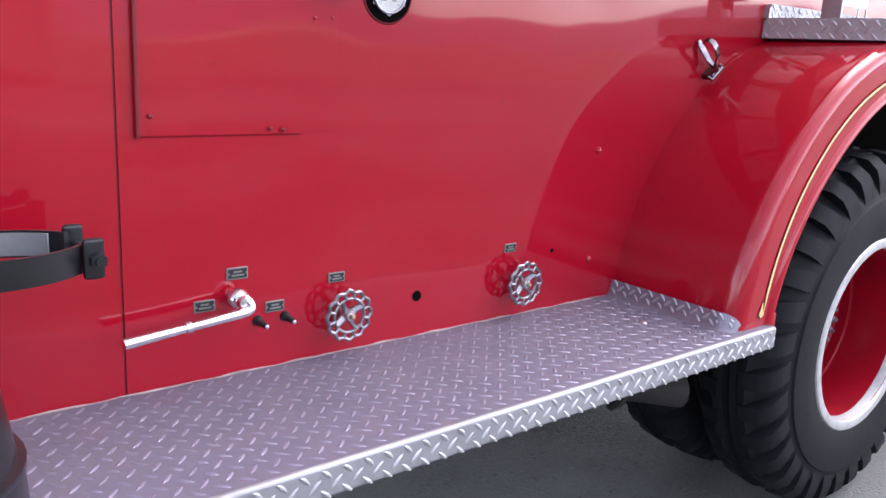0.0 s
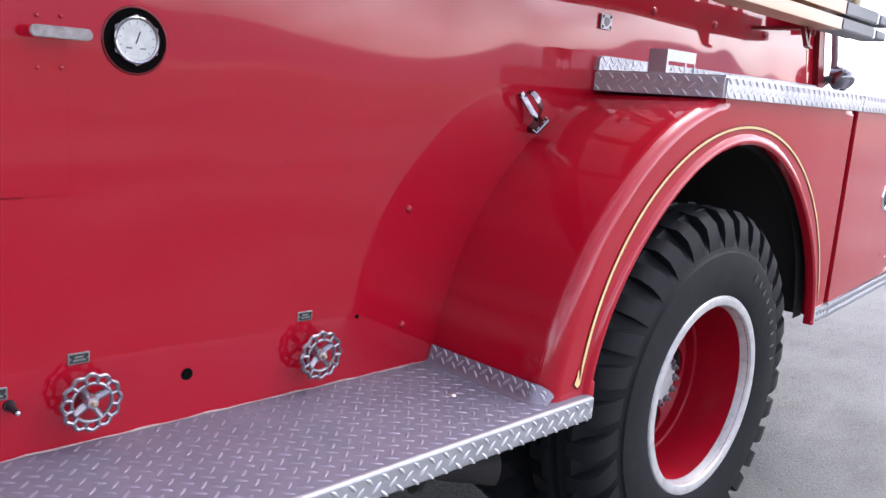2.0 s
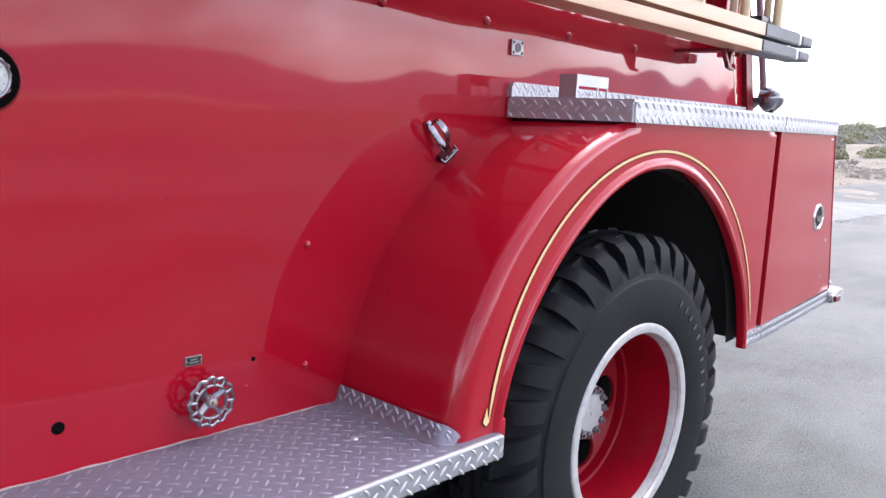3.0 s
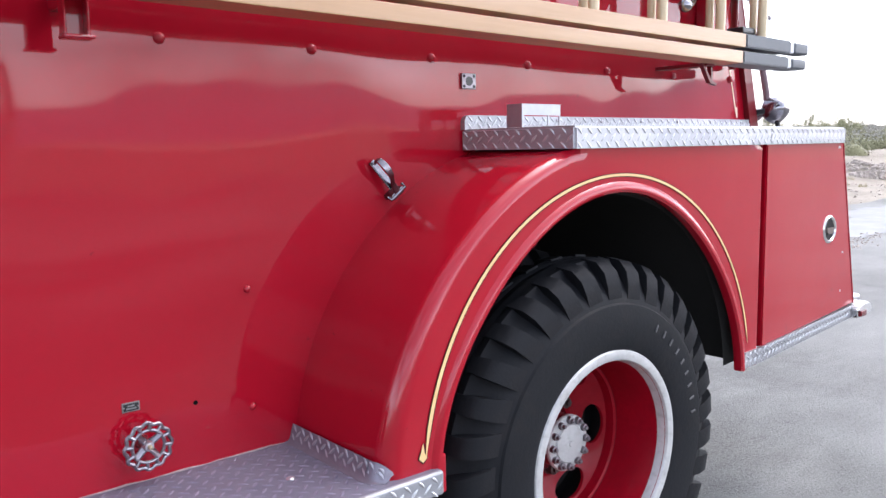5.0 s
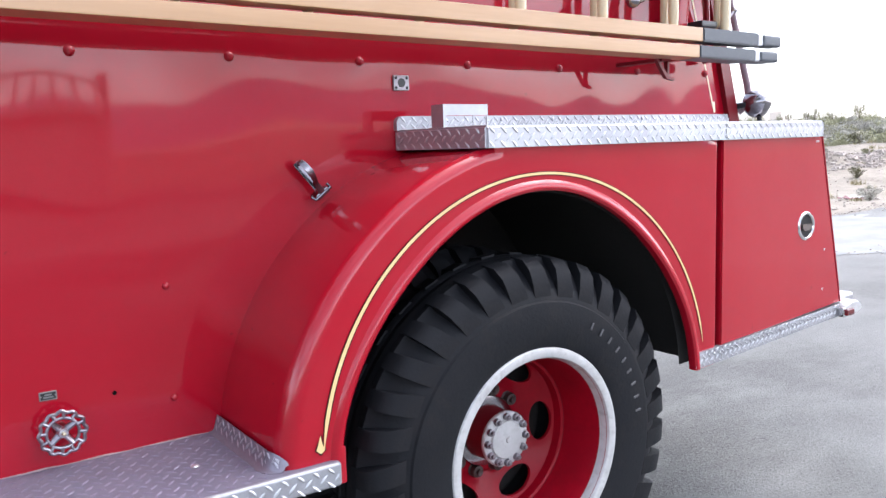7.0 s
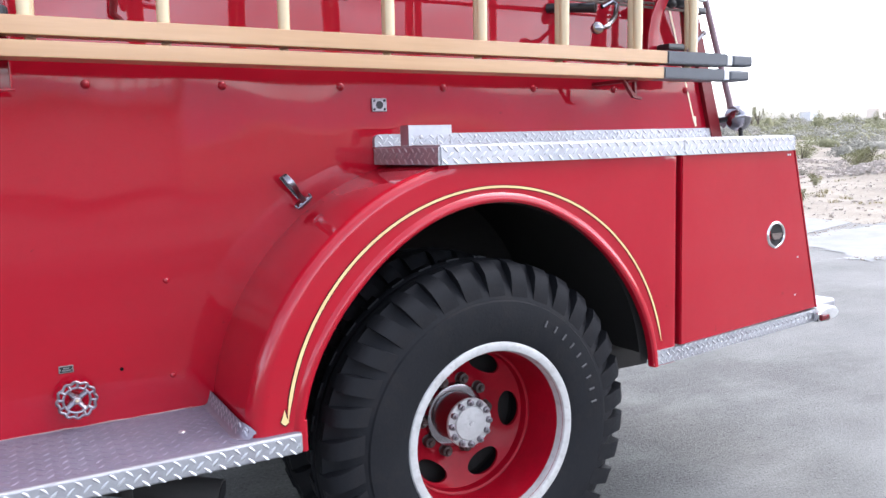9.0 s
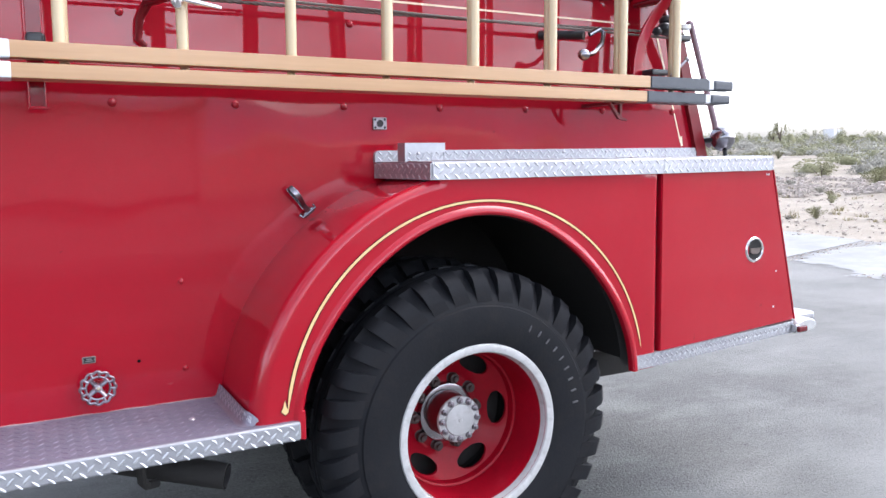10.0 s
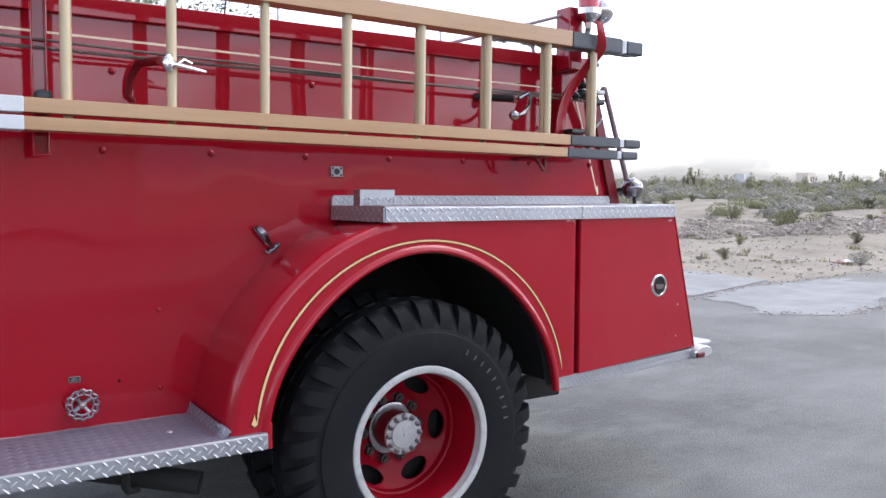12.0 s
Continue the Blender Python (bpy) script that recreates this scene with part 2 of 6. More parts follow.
# ---------------------------------------------------------------- mesh helpers
def finish(name, bm, material, parent=None, label="", sharp=35.0, smooth=True):
    me = bpy.data.meshes.new(name)
    bmesh.ops.recalc_face_normals(bm, faces=bm.faces)
    bm.to_mesh(me)
    bm.free()
    for m in material if isinstance(material, (list, tuple)) else (material,):
        me.materials.append(m)
    if smooth:
        me.polygons.foreach_set("use_smooth", [True] * len(me.polygons))
        me.set_sharp_from_angle(angle=radians(sharp))
    ob = new(name, me)
    if smooth:
        wn_mod = ob.modifiers.new("weighted_normals", "WEIGHTED_NORMAL")
        wn_mod.keep_sharp, wn_mod.weight = True, 80
    if parent:
        ob.parent = parent
    if label:
        ob["label"] = label
    return ob


def part(name, bm, material, parent, label="", **kw):
    return finish(name, bm, material, parent, label, **kw)


def piece(name, verts, faces, material, parent=None, label="", smooth=False):
    me = bpy.data.meshes.new(name)
    me.from_pydata(verts, [], faces)
    me.materials.append(material)
    if smooth:
        me.polygons.foreach_set("use_smooth", [True] * len(me.polygons))
    ob = new(name, me)
    ob.parent = parent
    if label:
        ob["label"] = label
    return ob


def thing(name, at, label, category, group="", kind=""):
    ob = new(name)
    ob.empty_display_size = 0.1
    ob.matrix_world = Matrix.Translation(at)
    return tagged(ob, label, category, group, kind)


def box(bm, x0, x1, y0, y1, z0, z1, bevel=0.0, seg=2, m=None):
    mat = Matrix.Translation(((x0 + x1) / 2, (y0 + y1) / 2, (z0 + z1) / 2)) @ Matrix.Diagonal((abs(x1 - x0), abs(y1 - y0), abs(z1 - z0), 1))
    r = bmesh.ops.create_cube(bm, size=1.0, matrix=(m @ mat) if m else mat)
    if bevel:
        es = {e for v in r["verts"] for e in v.link_edges}
        bmesh.ops.bevel(bm, geom=list(es), offset=bevel, segments=seg, affect="EDGES", profile=0.5)
    return bm


def rod(bm, a, b, r, r2=None, seg=16):
    a, b = Vector(a), Vector(b)
    m = Matrix.Translation((a + b) / 2) @ (b - a).to_track_quat("Z", "Y").to_matrix().to_4x4()
    bmesh.ops.create_cone(bm, cap_ends=True, segments=seg, radius1=r, radius2=r if r2 is None else r2, depth=(b - a).length, matrix=m)
    return bm


def ball(bm, c, r, scale=(1, 1, 1), seg=12):
    bmesh.ops.create_uvsphere(bm, u_segments=seg, v_segments=max(6, seg // 2), radius=r, matrix=Matrix.Translation(c) @ Matrix.Diagonal((*scale, 1)))
    return bm


def tube(bm, pts, r, seg=10, closed=False, flat=1.0):
    """A round bar along points; flat squeezes it sideways."""
    pts = [Vector(p) for p in pts]
    n, rings, prev = len(pts), [], None
    for i, p in enumerate(pts):
        a = pts[(i - 1) % n] if closed or i else pts[0]
        b = pts[(i + 1) % n] if closed or i < n - 1 else pts[-1]
        d = (b - a).normalized()
        if prev is None:
            prev = d.orthogonal().normalized()
        u = (prev - d * prev.dot(d)).normalized()
        prev, w = u, d.cross(u)
        rr = r[i] if isinstance(r, (list, tuple)) else r
        rings.append([bm.verts.new(p + rr * (math.cos(t) * u + flat * math.sin(t) * w)) for t in (2 * math.pi * k / seg for k in range(seg))])
    for i in range(n if closed else n - 1):
        a, b = rings[i], rings[(i + 1) % n]
        for k in range(seg):
            bm.faces.new((a[k], a[(k + 1) % seg], b[(k + 1) % seg], b[k]))
    if not closed:
        bm.faces.new(rings[0][::-1]), bm.faces.new(rings[-1])
    return bm


def lathe(bm, profile, cx, cz, seg=64, close=False):
    """Turns (radius, y) points about the axis along y through (cx, cz)."""
    rings = []
    for r, y in profile:
        rings.append([bm.verts.new((cx + r * math.cos(t), y, cz + r * math.sin(t))) for t in (2 * math.pi * k / seg for k in range(seg))])
    pairs = list(zip(rings, rings[1:])) + ([(rings[-1], rings[0])] if close else [])
    for a, b in pairs:
        for k in range(seg):
            bm.faces.new((a[k], a[(k + 1) % seg], b[(k + 1) % seg], b[k]))
    return bm


def slab(bm, outline, y0, y1):
    """A plate with an outline in x and z, from y0 to y1."""
    a = [bm.verts.new((x, y0, z)) for x, z in outline]
    b = [bm.verts.new((x, y1, z)) for x, z in outline]
    bm.faces.new(a), bm.faces.new(b[::-1])
    for i in range(len(a)):
        j = (i + 1) % len(a)
        bm.faces.new((a[i], b[i], b[j], a[j]))
    return bm


def arc(cx, cz, r, a0, a1, n):
    return [(cx + r * math.cos(radians(a0 + (a1 - a0) * i / n)), cz + r * math.sin(radians(a0 + (a1 - a0) * i / n))) for i in range(n + 1)]


def treads(name, sheets, parent, material=None, seed=3, rise=0.0018, pitch=0.0355, row=0.0196, scale=1.0):
    """Raised lugs in rows that lean in turn one way and the other, half a pitch apart, on flat sheets: corner, two edge vectors."""
    rnd = random.Random(seed)
    verts, faces = [], []
    L, W, H = 0.0138 * scale, 0.0040 * scale, rise
    shape = [(-L, 0, 0), (-0.55 * L, -0.8 * W, 0), (0, -W, 0), (0.55 * L, -0.8 * W, 0), (L, 0, 0), (0.55 * L, 0.8 * W, 0), (0, W, 0), (-0.55 * L, 0.8 * W, 0),
             (-0.62 * L, 0, 0.8 * H), (0, -0.3 * W, H), (0.62 * L, 0, 0.8 * H), (0, 0.3 * W, H)]
    quads = [(0, 1, 8), (1, 2, 9, 8), (2, 3, 10, 9), (3, 4, 10), (4, 5, 10), (5, 6, 11, 10), (6, 7, 8, 11), (7, 0, 8), (8, 9, 10, 11)]
    for o, u, v in sheets:
        o, u, v = Vector(o), Vector(u), Vector(v)
        w, h, un, vn = u.length, v.length, u.normalized(), v.normalized()
        nn = un.cross(vn)
        rows = max(2, round(h / (row * scale))) + 1 if h < 0.1 else int(h / row)
        step = (h - 0.012 * scale) / (rows - 1) if h < 0.1 else row
        first = (h - (rows - 1) * step) / 2
        for j in range(rows):
            y0, s = first + j * step, 1 if j % 2 else -1
            n = int(w / (pitch * scale))
            for i in range(n + 1):
                x0 = (i + 0.25 + 0.5 * (j % 2)) * pitch * scale
                k, worn = len(verts), rnd.uniform(0.75, 1.05)
                for lx, ly, lz in shape:
                    x, y = x0 + 0.7071 * (lx - s * ly), y0 + 0.7071 * (s * lx + ly)
                    inside = -0.001 < y < h + 0.001
                    x, y = min(max(x, 0.0005), w - 0.0005), min(max(y, 0.0005), h - 0.0005)
                    verts.append(tuple(o + un * x + vn * y + nn * (lz * worn * (1 if inside else 0.2) + 0.0001)))
                faces += [tuple(k + q for q in f) for f in quads]
    return tagged(piece(name, verts, faces, material or LUG, parent, smooth=False), kind="stuff")


# ---------------------------------------------------------------- fire truck
truck = thing("fire_truck", (0, 0, 0), "glossy red vintage fire truck with diamond-plate steps standing on asphalt", "fire truck")
FACE = -0.353      # outer face of the rear fender
ARCH = (0.005, 0.625)
BOARD = 0.672      # top of the running board


def body_side():
    """The tall flat side of the body with its cut-out for the wheel housing and its raked rear edge."""
    bm = bmesh.new()
    ring = [(-1.954, 0.62), (-0.70, 0.62)] + arc(0.0, 0.62, 0.69, 179, 103, 18) + [(-0.15, 1.345), (1.285, 1.345), (1.085, 2.02), (-1.954, 2.02)]
    slab(bm, ring, 0.0, 0.02)
    part("side_panel", bm, RED, truck)
    bm = bmesh.new()
    slab(bm, [(-3.3, 0.62), (-1.958, 0.62), (-1.958, 2.02), (-3.3, 2.02)], 0.0, 0.02)
    part("pump_panel", bm, RED, truck)
    bm = bmesh.new()
    box(bm, -1.960, -1.952, 0.003, 0.03, 0.62, 2.02)
    part("panel_gap", bm, DARK_RED, truck, "dark gap between panels")
    bm = bmesh.new()
    box(bm, -3.3, 1.10, -0.022, 0.03, 1.985, 2.045, 0.004, 2)
    part("top_rail", bm, RED, truck)
    # hidden walls that close the body
    bm = bmesh.new()
    box(bm, -3.3, 1.2, 1.58, 1.60, 0.62, 2.04)
    part("side_panel", bm, RED, truck)
    bm = bmesh.new()
    box(bm, -3.32, -3.3, 0.0, 1.6, 0.62, 2.04)
    part("front_bulkhead", bm, RED, truck)
    bm = bmesh.new()
    vs = [bm.verts.new(p) for p in ((1.275, 0.0, 1.345), (1.275, 1.6, 1.345), (1.08, 1.6, 2.02), (1.08, 0.0, 2.02),
                                    (1.255, 0.0, 1.345), (1.255, 1.6, 1.345), (1.06, 1.6, 2.02), (1.06, 0.0, 2.02))]
    for f in ((0, 1, 2, 3), (7, 6, 5, 4), (0, 4, 5, 1), (3, 2, 6, 7), (0, 3, 7, 4), (1, 5, 6, 2)):
        bm.faces.new([vs[i] for i in f])
    part("rear_panel", bm, RED, truck)
    bm = bmesh.new()
    box(bm, -3.3, 1.1, 0.02, 1.58, 1.55, 1.57)
    part("hose_bed_floor", bm, STEEL, truck)
    bm = bmesh.new()
    box(bm, -3.3, 1.2, 0.03, 1.57, 0.60, 0.62)
    part("chassis_floor", bm, DARK, truck)
    # unseen rails, added to keep light from the ground under the truck
    for y in (0.36, 1.16):
        bm = bmesh.new()
        box(bm, -3.3, 1.25, y, y + 0.08, 0.40, 0.60, 0.006, 1)
        part("chassis_rail", bm, DARK, truck, "dark steel chassis rail")
    # raked edge trim at the rear of the side
    bm = bmesh.new()
    slab(bm, [(1.230, 1.345), (1.286, 1.345), (1.084, 2.03), (1.040, 2.03)], -0.020, 0.0)
    part("rear_edge", bm, DARK_RED, truck)
    bm = bmesh.new()
    slab(bm, [(1.287, 1.345), (1.297, 1.345), (1.097, 2.0), (1.087, 2.0)], -0.004, 0.05)
    part("rear_flange", bm, DARK_RED, truck)


def arch_radius(deg):
    return 0.596 - 0.020 * math.sin(radians(2 * deg)) ** 2


def fender():
    """Rear fender box: flat outer face, round wheel arch with a rolled lip, and a curved front that rolls into the face."""
    cx, cz = ARCH
    corner = math.degrees(math.atan2(1.335 - cz, 0.710 - cx))
    angles = [180.5 - i * 2.5 for i in range(31)] + [104.5] + [102 - i * 2.4 for i in range(24)] + [corner] + [43 - i * 2.2 for i in range(19)] + [2.2]
    angles = sorted(set(round(a, 3) for a in angles), reverse=True)
    bm, rows = bmesh.new(), []
    for a in angles:
        t = radians(a)
        ra = arch_radius(a)
        cross = [(ra + 0.003, -0.332), (ra, -0.342), (ra + 0.002, FACE - 0.004), (ra + 0.008, FACE - 0.0085), (ra + 0.015, FACE - 0.009), (ra + 0.022, FACE - 0.006), (ra + 0.029, FACE)]
        if a > 104.4:
            R = 0.727 + 0.018 * min(1.0, max(0.0, (a - 132) / 45))
            q = R - 0.697
            cross += [(ra + 0.06, FACE), (R - q, FACE)] + [(R - q + q * math.sin(radians(k)), FACE + q - q * math.cos(radians(k))) for k in (12, 24, 36, 48, 60, 72, 81, 90)] + [(R, -0.20), (R, -0.1), (R, 0.0)]
        else:
            R = min((1.335 - cz) / max(math.sin(t), 1e-6), (0.710 - cx) / max(math.cos(t), 1e-6) if a < 90 else 9)
            q = 0.020 / max(0.6, math.cos(t))
            n = 8
            roll = 0.009 if a <= corner else 0.0
            cross += [(ra + 0.06, FACE), (R - q, FACE)] + [(R - q + q * k / n, FACE + roll * (k / n) ** 2) for k in range(1, n)] + [(R, FACE + roll), (R, -0.20), (R, -0.1), (R, 0.0)]
        rows.append([bm.verts.new((cx + r * math.cos(t), y, cz + r * math.sin(t))) for r, y in cross])
    for a, b in zip(rows, rows[1:]):
        for k in range(len(a) - 1):
            if min(len(a), len(b)) > k + 1:
                bm.faces.new((a[k], b[k], b[k + 1], a[k + 1]))
    f = part("fender", bm, RED, truck, sharp=28)
    # lower ends of the arch
    bm = bmesh.new()
    box(bm, -0.600, -0.583, -0.362, -0.25, 0.615, 0.70, 0.004)
    part("fender_end", bm, RED, truck)
    # gilt stripe that follows the arch, with a dark outline
    for w, dy, m, nm, lab in ((0.0066, 0.0016, STRIPE_EDGE, "stripe_outline", "thin black outline"), (0.0039, 0.002, GOLD, "stripe", "gold pinstripe")):
        v, fc = [], []
        for i in range(91):
            a = radians(173.5 - i * (173.5 - 9.5) / 90)
            tip = min(1.0, 0.15 + min(i, 90 - i) * 0.28)
            for s in (-1, 1):
                r = 0.6415 + s * w * tip * (0.80 + 0.38 * max(0.0, 1 - i / 40))
                v.append((cx + r * math.cos(a), FACE - dy, cz + r * math.sin(a)))
        fc = [(2 * i, 2 * i + 1, 2 * i + 3, 2 * i + 2) for i in range(90)]
        piece(nm, v, fc, m, f, lab)
    # small leaf-shaped finial at the foot of the stripe
    v = [(-0.640 + dx, FACE - 0.0022, 0.700 + dz) for dx, dz in ((0, -0.008), (0.010, 0.0), (0.004, 0.014), (0.0, 0.034), (-0.006, 0.013), (-0.011, 0.002))]
    o = [(-0.640 + dx, FACE - 0.0017, 0.700 + dz) for dx, dz in ((0, -0.012), (0.0135, 0.0), (0.0068, 0.015), (0.003, 0.036), (-0.0088, 0.014), (-0.0145, 0.002))]
    piece("finial_outline", o, [tuple(range(6))], STRIPE_EDGE, f)
    piece("finial", v, [tuple(range(6))], GOLD, f, "gold leaf tip")
    # wheel housing
    bm = bmesh.new()
    n = 28
    a = [bm.verts.new((cx + 0.66 * math.cos(radians(180 - 177 * i / n)), -0.30, cz + 0.66 * math.sin(radians(180 - 177 * i / n)))) for i in range(n + 1)]
    b = [bm.verts.new((v.co.x, 0.45, v.co.z)) for v in a]
    c = [bm.verts.new((cx + 0.592 * math.cos(radians(180 - 177 * i / n)), -0.30, cz + 0.592 * math.sin(radians(180 - 177 * i / n)))) for i in range(n + 1)]
    for i in range(n):
        bm.faces.new((a[i], a[i + 1], b[i + 1], b[i]))
        bm.faces.new((c[i], c[i + 1], a[i + 1], a[i]))
    bm.faces.new(b)
    part("wheel_housing", bm, DARK, truck, "dark grimy wheel housing")


def rake(bm):
    """Draws the outer face in a little towards the tail."""
    for v in bm.verts:
        if v.co.x > 0.7235 and v.co.y < -0.25:
            v.co.y += 0.062 * (v.co.x - 0.7235)


def rear_compartment():
    """The panel behind the wheel: flat door with a raked rear edge, a recessed ring pull and a diamond-plate strip below."""
    # dark box fills the door gap; the gap's shade is in its colour
    bm = bmesh.new()
    box(bm, 0.7105, 0.7235, FACE + 0.022, 0.0, 0.66, 1.335)
    part("door_gap", bm, DARK, truck, "dark vertical gap")
    bm = bmesh.new()
    slab(bm, [(0.7235, 0.702), (1.472, 0.735), (1.313, 1.335), (0.7235, 1.335)], FACE - 0.002, 0.0)
    rake(bm)
    bmesh.ops.bevel(bm, geom=bm.edges[:], offset=0.004, segments=2, affect="EDGES")
    door = part("compartment_door", bm, RED, truck)
    bm = bmesh.new()
    slab(bm, [(1.3135, 1.335), (1.4725, 0.735), (1.477, 0.735), (1.318, 1.335)], FACE - 0.004, 0.0)
    rake(bm)
    part("door_edge", bm, RED, door)
    # ring pull
    x, z, y = 1.216, 1.034, FACE - 0.003 + 0.062 * (1.216 - 0.7235)
    bm = bmesh.new()
    lathe(bm, [(0.034, y + 0.012), (0.036, y - 0.001), (0.040, y - 0.006), (0.045, y - 0.006), (0.049, y - 0.002), (0.050, y + 0.004)], x, z, 32)
    pull = part("ring_pull", bm, CHROME, door, "round chrome flush ring pull")
    # flat dark disc: shade of the recess put into the colour
    bm = bmesh.new()
    lathe(bm, [(0.0001, y - 0.0008), (0.036, y - 0.0008)], x, z, 28)
    part("recess", bm, DARK, pull)
    bm = bmesh.new()
    slab(bm, [(x + dx, z + dz) for dx, dz in ((-0.026, 0.006), (0.026, 0.006), (0.024, -0.008), (0.012, -0.016), (-0.012, -0.016), (-0.024, -0.008))], y - 0.007, y - 0.002)
    part("thumb_plate", bm, ROPE, pull)
    for i, (sx, sz) in enumerate(((1.290, 1.318), (1.278, 1.318), (1.34, 0.80), (1.35, 0.94))):
        bm = bmesh.new()
        ball(bm, (sx, FACE - 0.002 + 0.062 * (sx - 0.7235), sz), 0.004, (1, 0.5, 1), 8)
        part("screw", bm, STEEL, door)
    # strip of tread plate below, and the tail step
    bm = bmesh.new()
    vs = [(0.604, 0.652), (0.7235, 0.6565), (1.460, 0.683), (1.468, 0.729), (0.7235, 0.7045), (0.604, 0.700)]
    slab(bm, vs, FACE - 0.006, FACE + 0.008)
    rake(bm)
    strip = part("sill_strip", bm, PLATE, truck, "diamond-plate sill strip")
    treads("tread_relief", [((0.606, FACE - 0.0062, 0.653), (0.1175, 0, 0.0045), (0, 0, 0.046)), ((0.7235, FACE - 0.0062, 0.6575), (0.74, 0.0459, 0.0265), (0, 0, 0.046))], strip, LUG, scale=0.72)
    bm = bmesh.new()
    box(bm, 1.405, 1.66, -0.26, 1.9, 0.695, 0.742, 0.012, 3)
    ob = part("tail_step", bm, PLATE, truck, "diamond-plate tail step")
    bm = bmesh.new()
    lathe(bm, [(0.0001, -0.340), (0.05, -0.340), (0.062, -0.325), (0.062, -0.26)], 1.515, 0.705, 24)
    for v in bm.verts:
        v.co.z = 0.712 + (v.co.z - 0.705) * 0.42
    part("step_corner", bm, SILVER, ob)
    bm = bmesh.new()
    box(bm, 1.457, 1.507, -0.349, -0.330, 0.688, 0.713, 0.006, 2)
    part("marker_lamp", bm, DARK_LENS, ob, "small red side marker lamp")
    bm = bmesh.new()
    box(bm, 1.449, 1.515, -0.339, -0.315, 0.682, 0.719, 0.006, 2)
    part("lamp_frame", bm, CHROME, ob)


def deck():
    """The tread-plate shelf on top of the fender, with an upstand along the body and a folded bracket on it."""
    bm = bmesh.new()
    vs = [bm.verts.new(p) for z in (1.334, 1.388) for p in ((-0.209, 0.0, z), (-0.178, -0.366, z), (0.7235, -0.366, z), (1.308, -0.3298, z), (1.308, 0.0, z))]
    for f in ((0, 1, 2, 3, 4), (9, 8, 7, 6, 5), (0, 5, 6, 1), (1, 6, 7, 2), (2, 7, 8, 3), (3, 8, 9, 4), (4, 9, 5, 0)):
        bm.faces.new([vs[i] for i in f])
    bmesh.ops.bevel(bm, geom=[e for e in bm.edges if (e.verts[0].co.z > 1.35 and e.verts[1].co.z > 1.35) or abs(e.verts[0].co.z - e.verts[1].co.z) > 0.03], offset=0.006, segments=3, affect="EDGES")
    d = part("fender_shelf", bm, PLATE, truck, "bright diamond-plate shelf over the fender")
    treads("tread_relief", [((-0.171, -0.3663, 1.335), (0.8945, 0, 0), (0, 0, 0.048)),
                    ((0.7235, -0.3663, 1.335), (0.580, 0.0359, 0), (0, 0, 0.048)),
                    ((-0.2090, -0.006, 1.335), (0.0305, -0.357, 0), (0, 0, 0.048)),
                    ((-0.165, -0.315, 1.3883), (1.46, 0, 0), (0, 0.27, 0))], d, LUG)
    bm = bmesh.new()
    slab(bm, [(-0.209, 1.387), (1.26, 1.387), (1.26, 1.425)] + arc(-0.191, 1.407, 0.018, 90, 180, 6), -0.016, 0.0)
    u = part("upstand", bm, PLATE, truck, "diamond-plate upstand")
    treads("tread_relief", [((-0.20, -0.0163, 1.389), (1.45, 0, 0), (0, 0, 0.034))], u, LUG)
    for i in range(7):
        bm = bmesh.new()
        ball(bm, (-0.05 + 0.2 * i, -0.017, 1.414), 0.006, (1, 0.6, 1), 8)
        part("screw", bm, STEEL, u)
    # folded sheet bracket
    x0, x1, y0, y1, z0, z1 = -0.187, -0.046, -0.203, -0.150, 1.3885, 1.446
    bm = bmesh.new()
    box(bm, x0, x1, y0, y1, z1 - 0.003, z1)
    box(bm, x0, x0 + 0.003, y0, y1, z0, z1 - 0.003)
    box(bm, x0 + 0.003, x0 + 0.009, y0, y0 + 0.003, z0, z1 - 0.003)
    box(bm, x1 - 0.004, x1, y0, y0 + 0.003, z0, z1 - 0.003)
    box(bm, x0 + 0.009, x1 - 0.004, y0, y0 + 0.003, z1 - 0.028, z1 - 0.003)
    box(bm, x0 + 0.094, x0 + 0.099, y0 + 0.001, y0 + 0.003, z0, z1 - 0.028)
    part("shelf_bracket", bm, PLATE, truck, "folded bright steel bracket with slots")


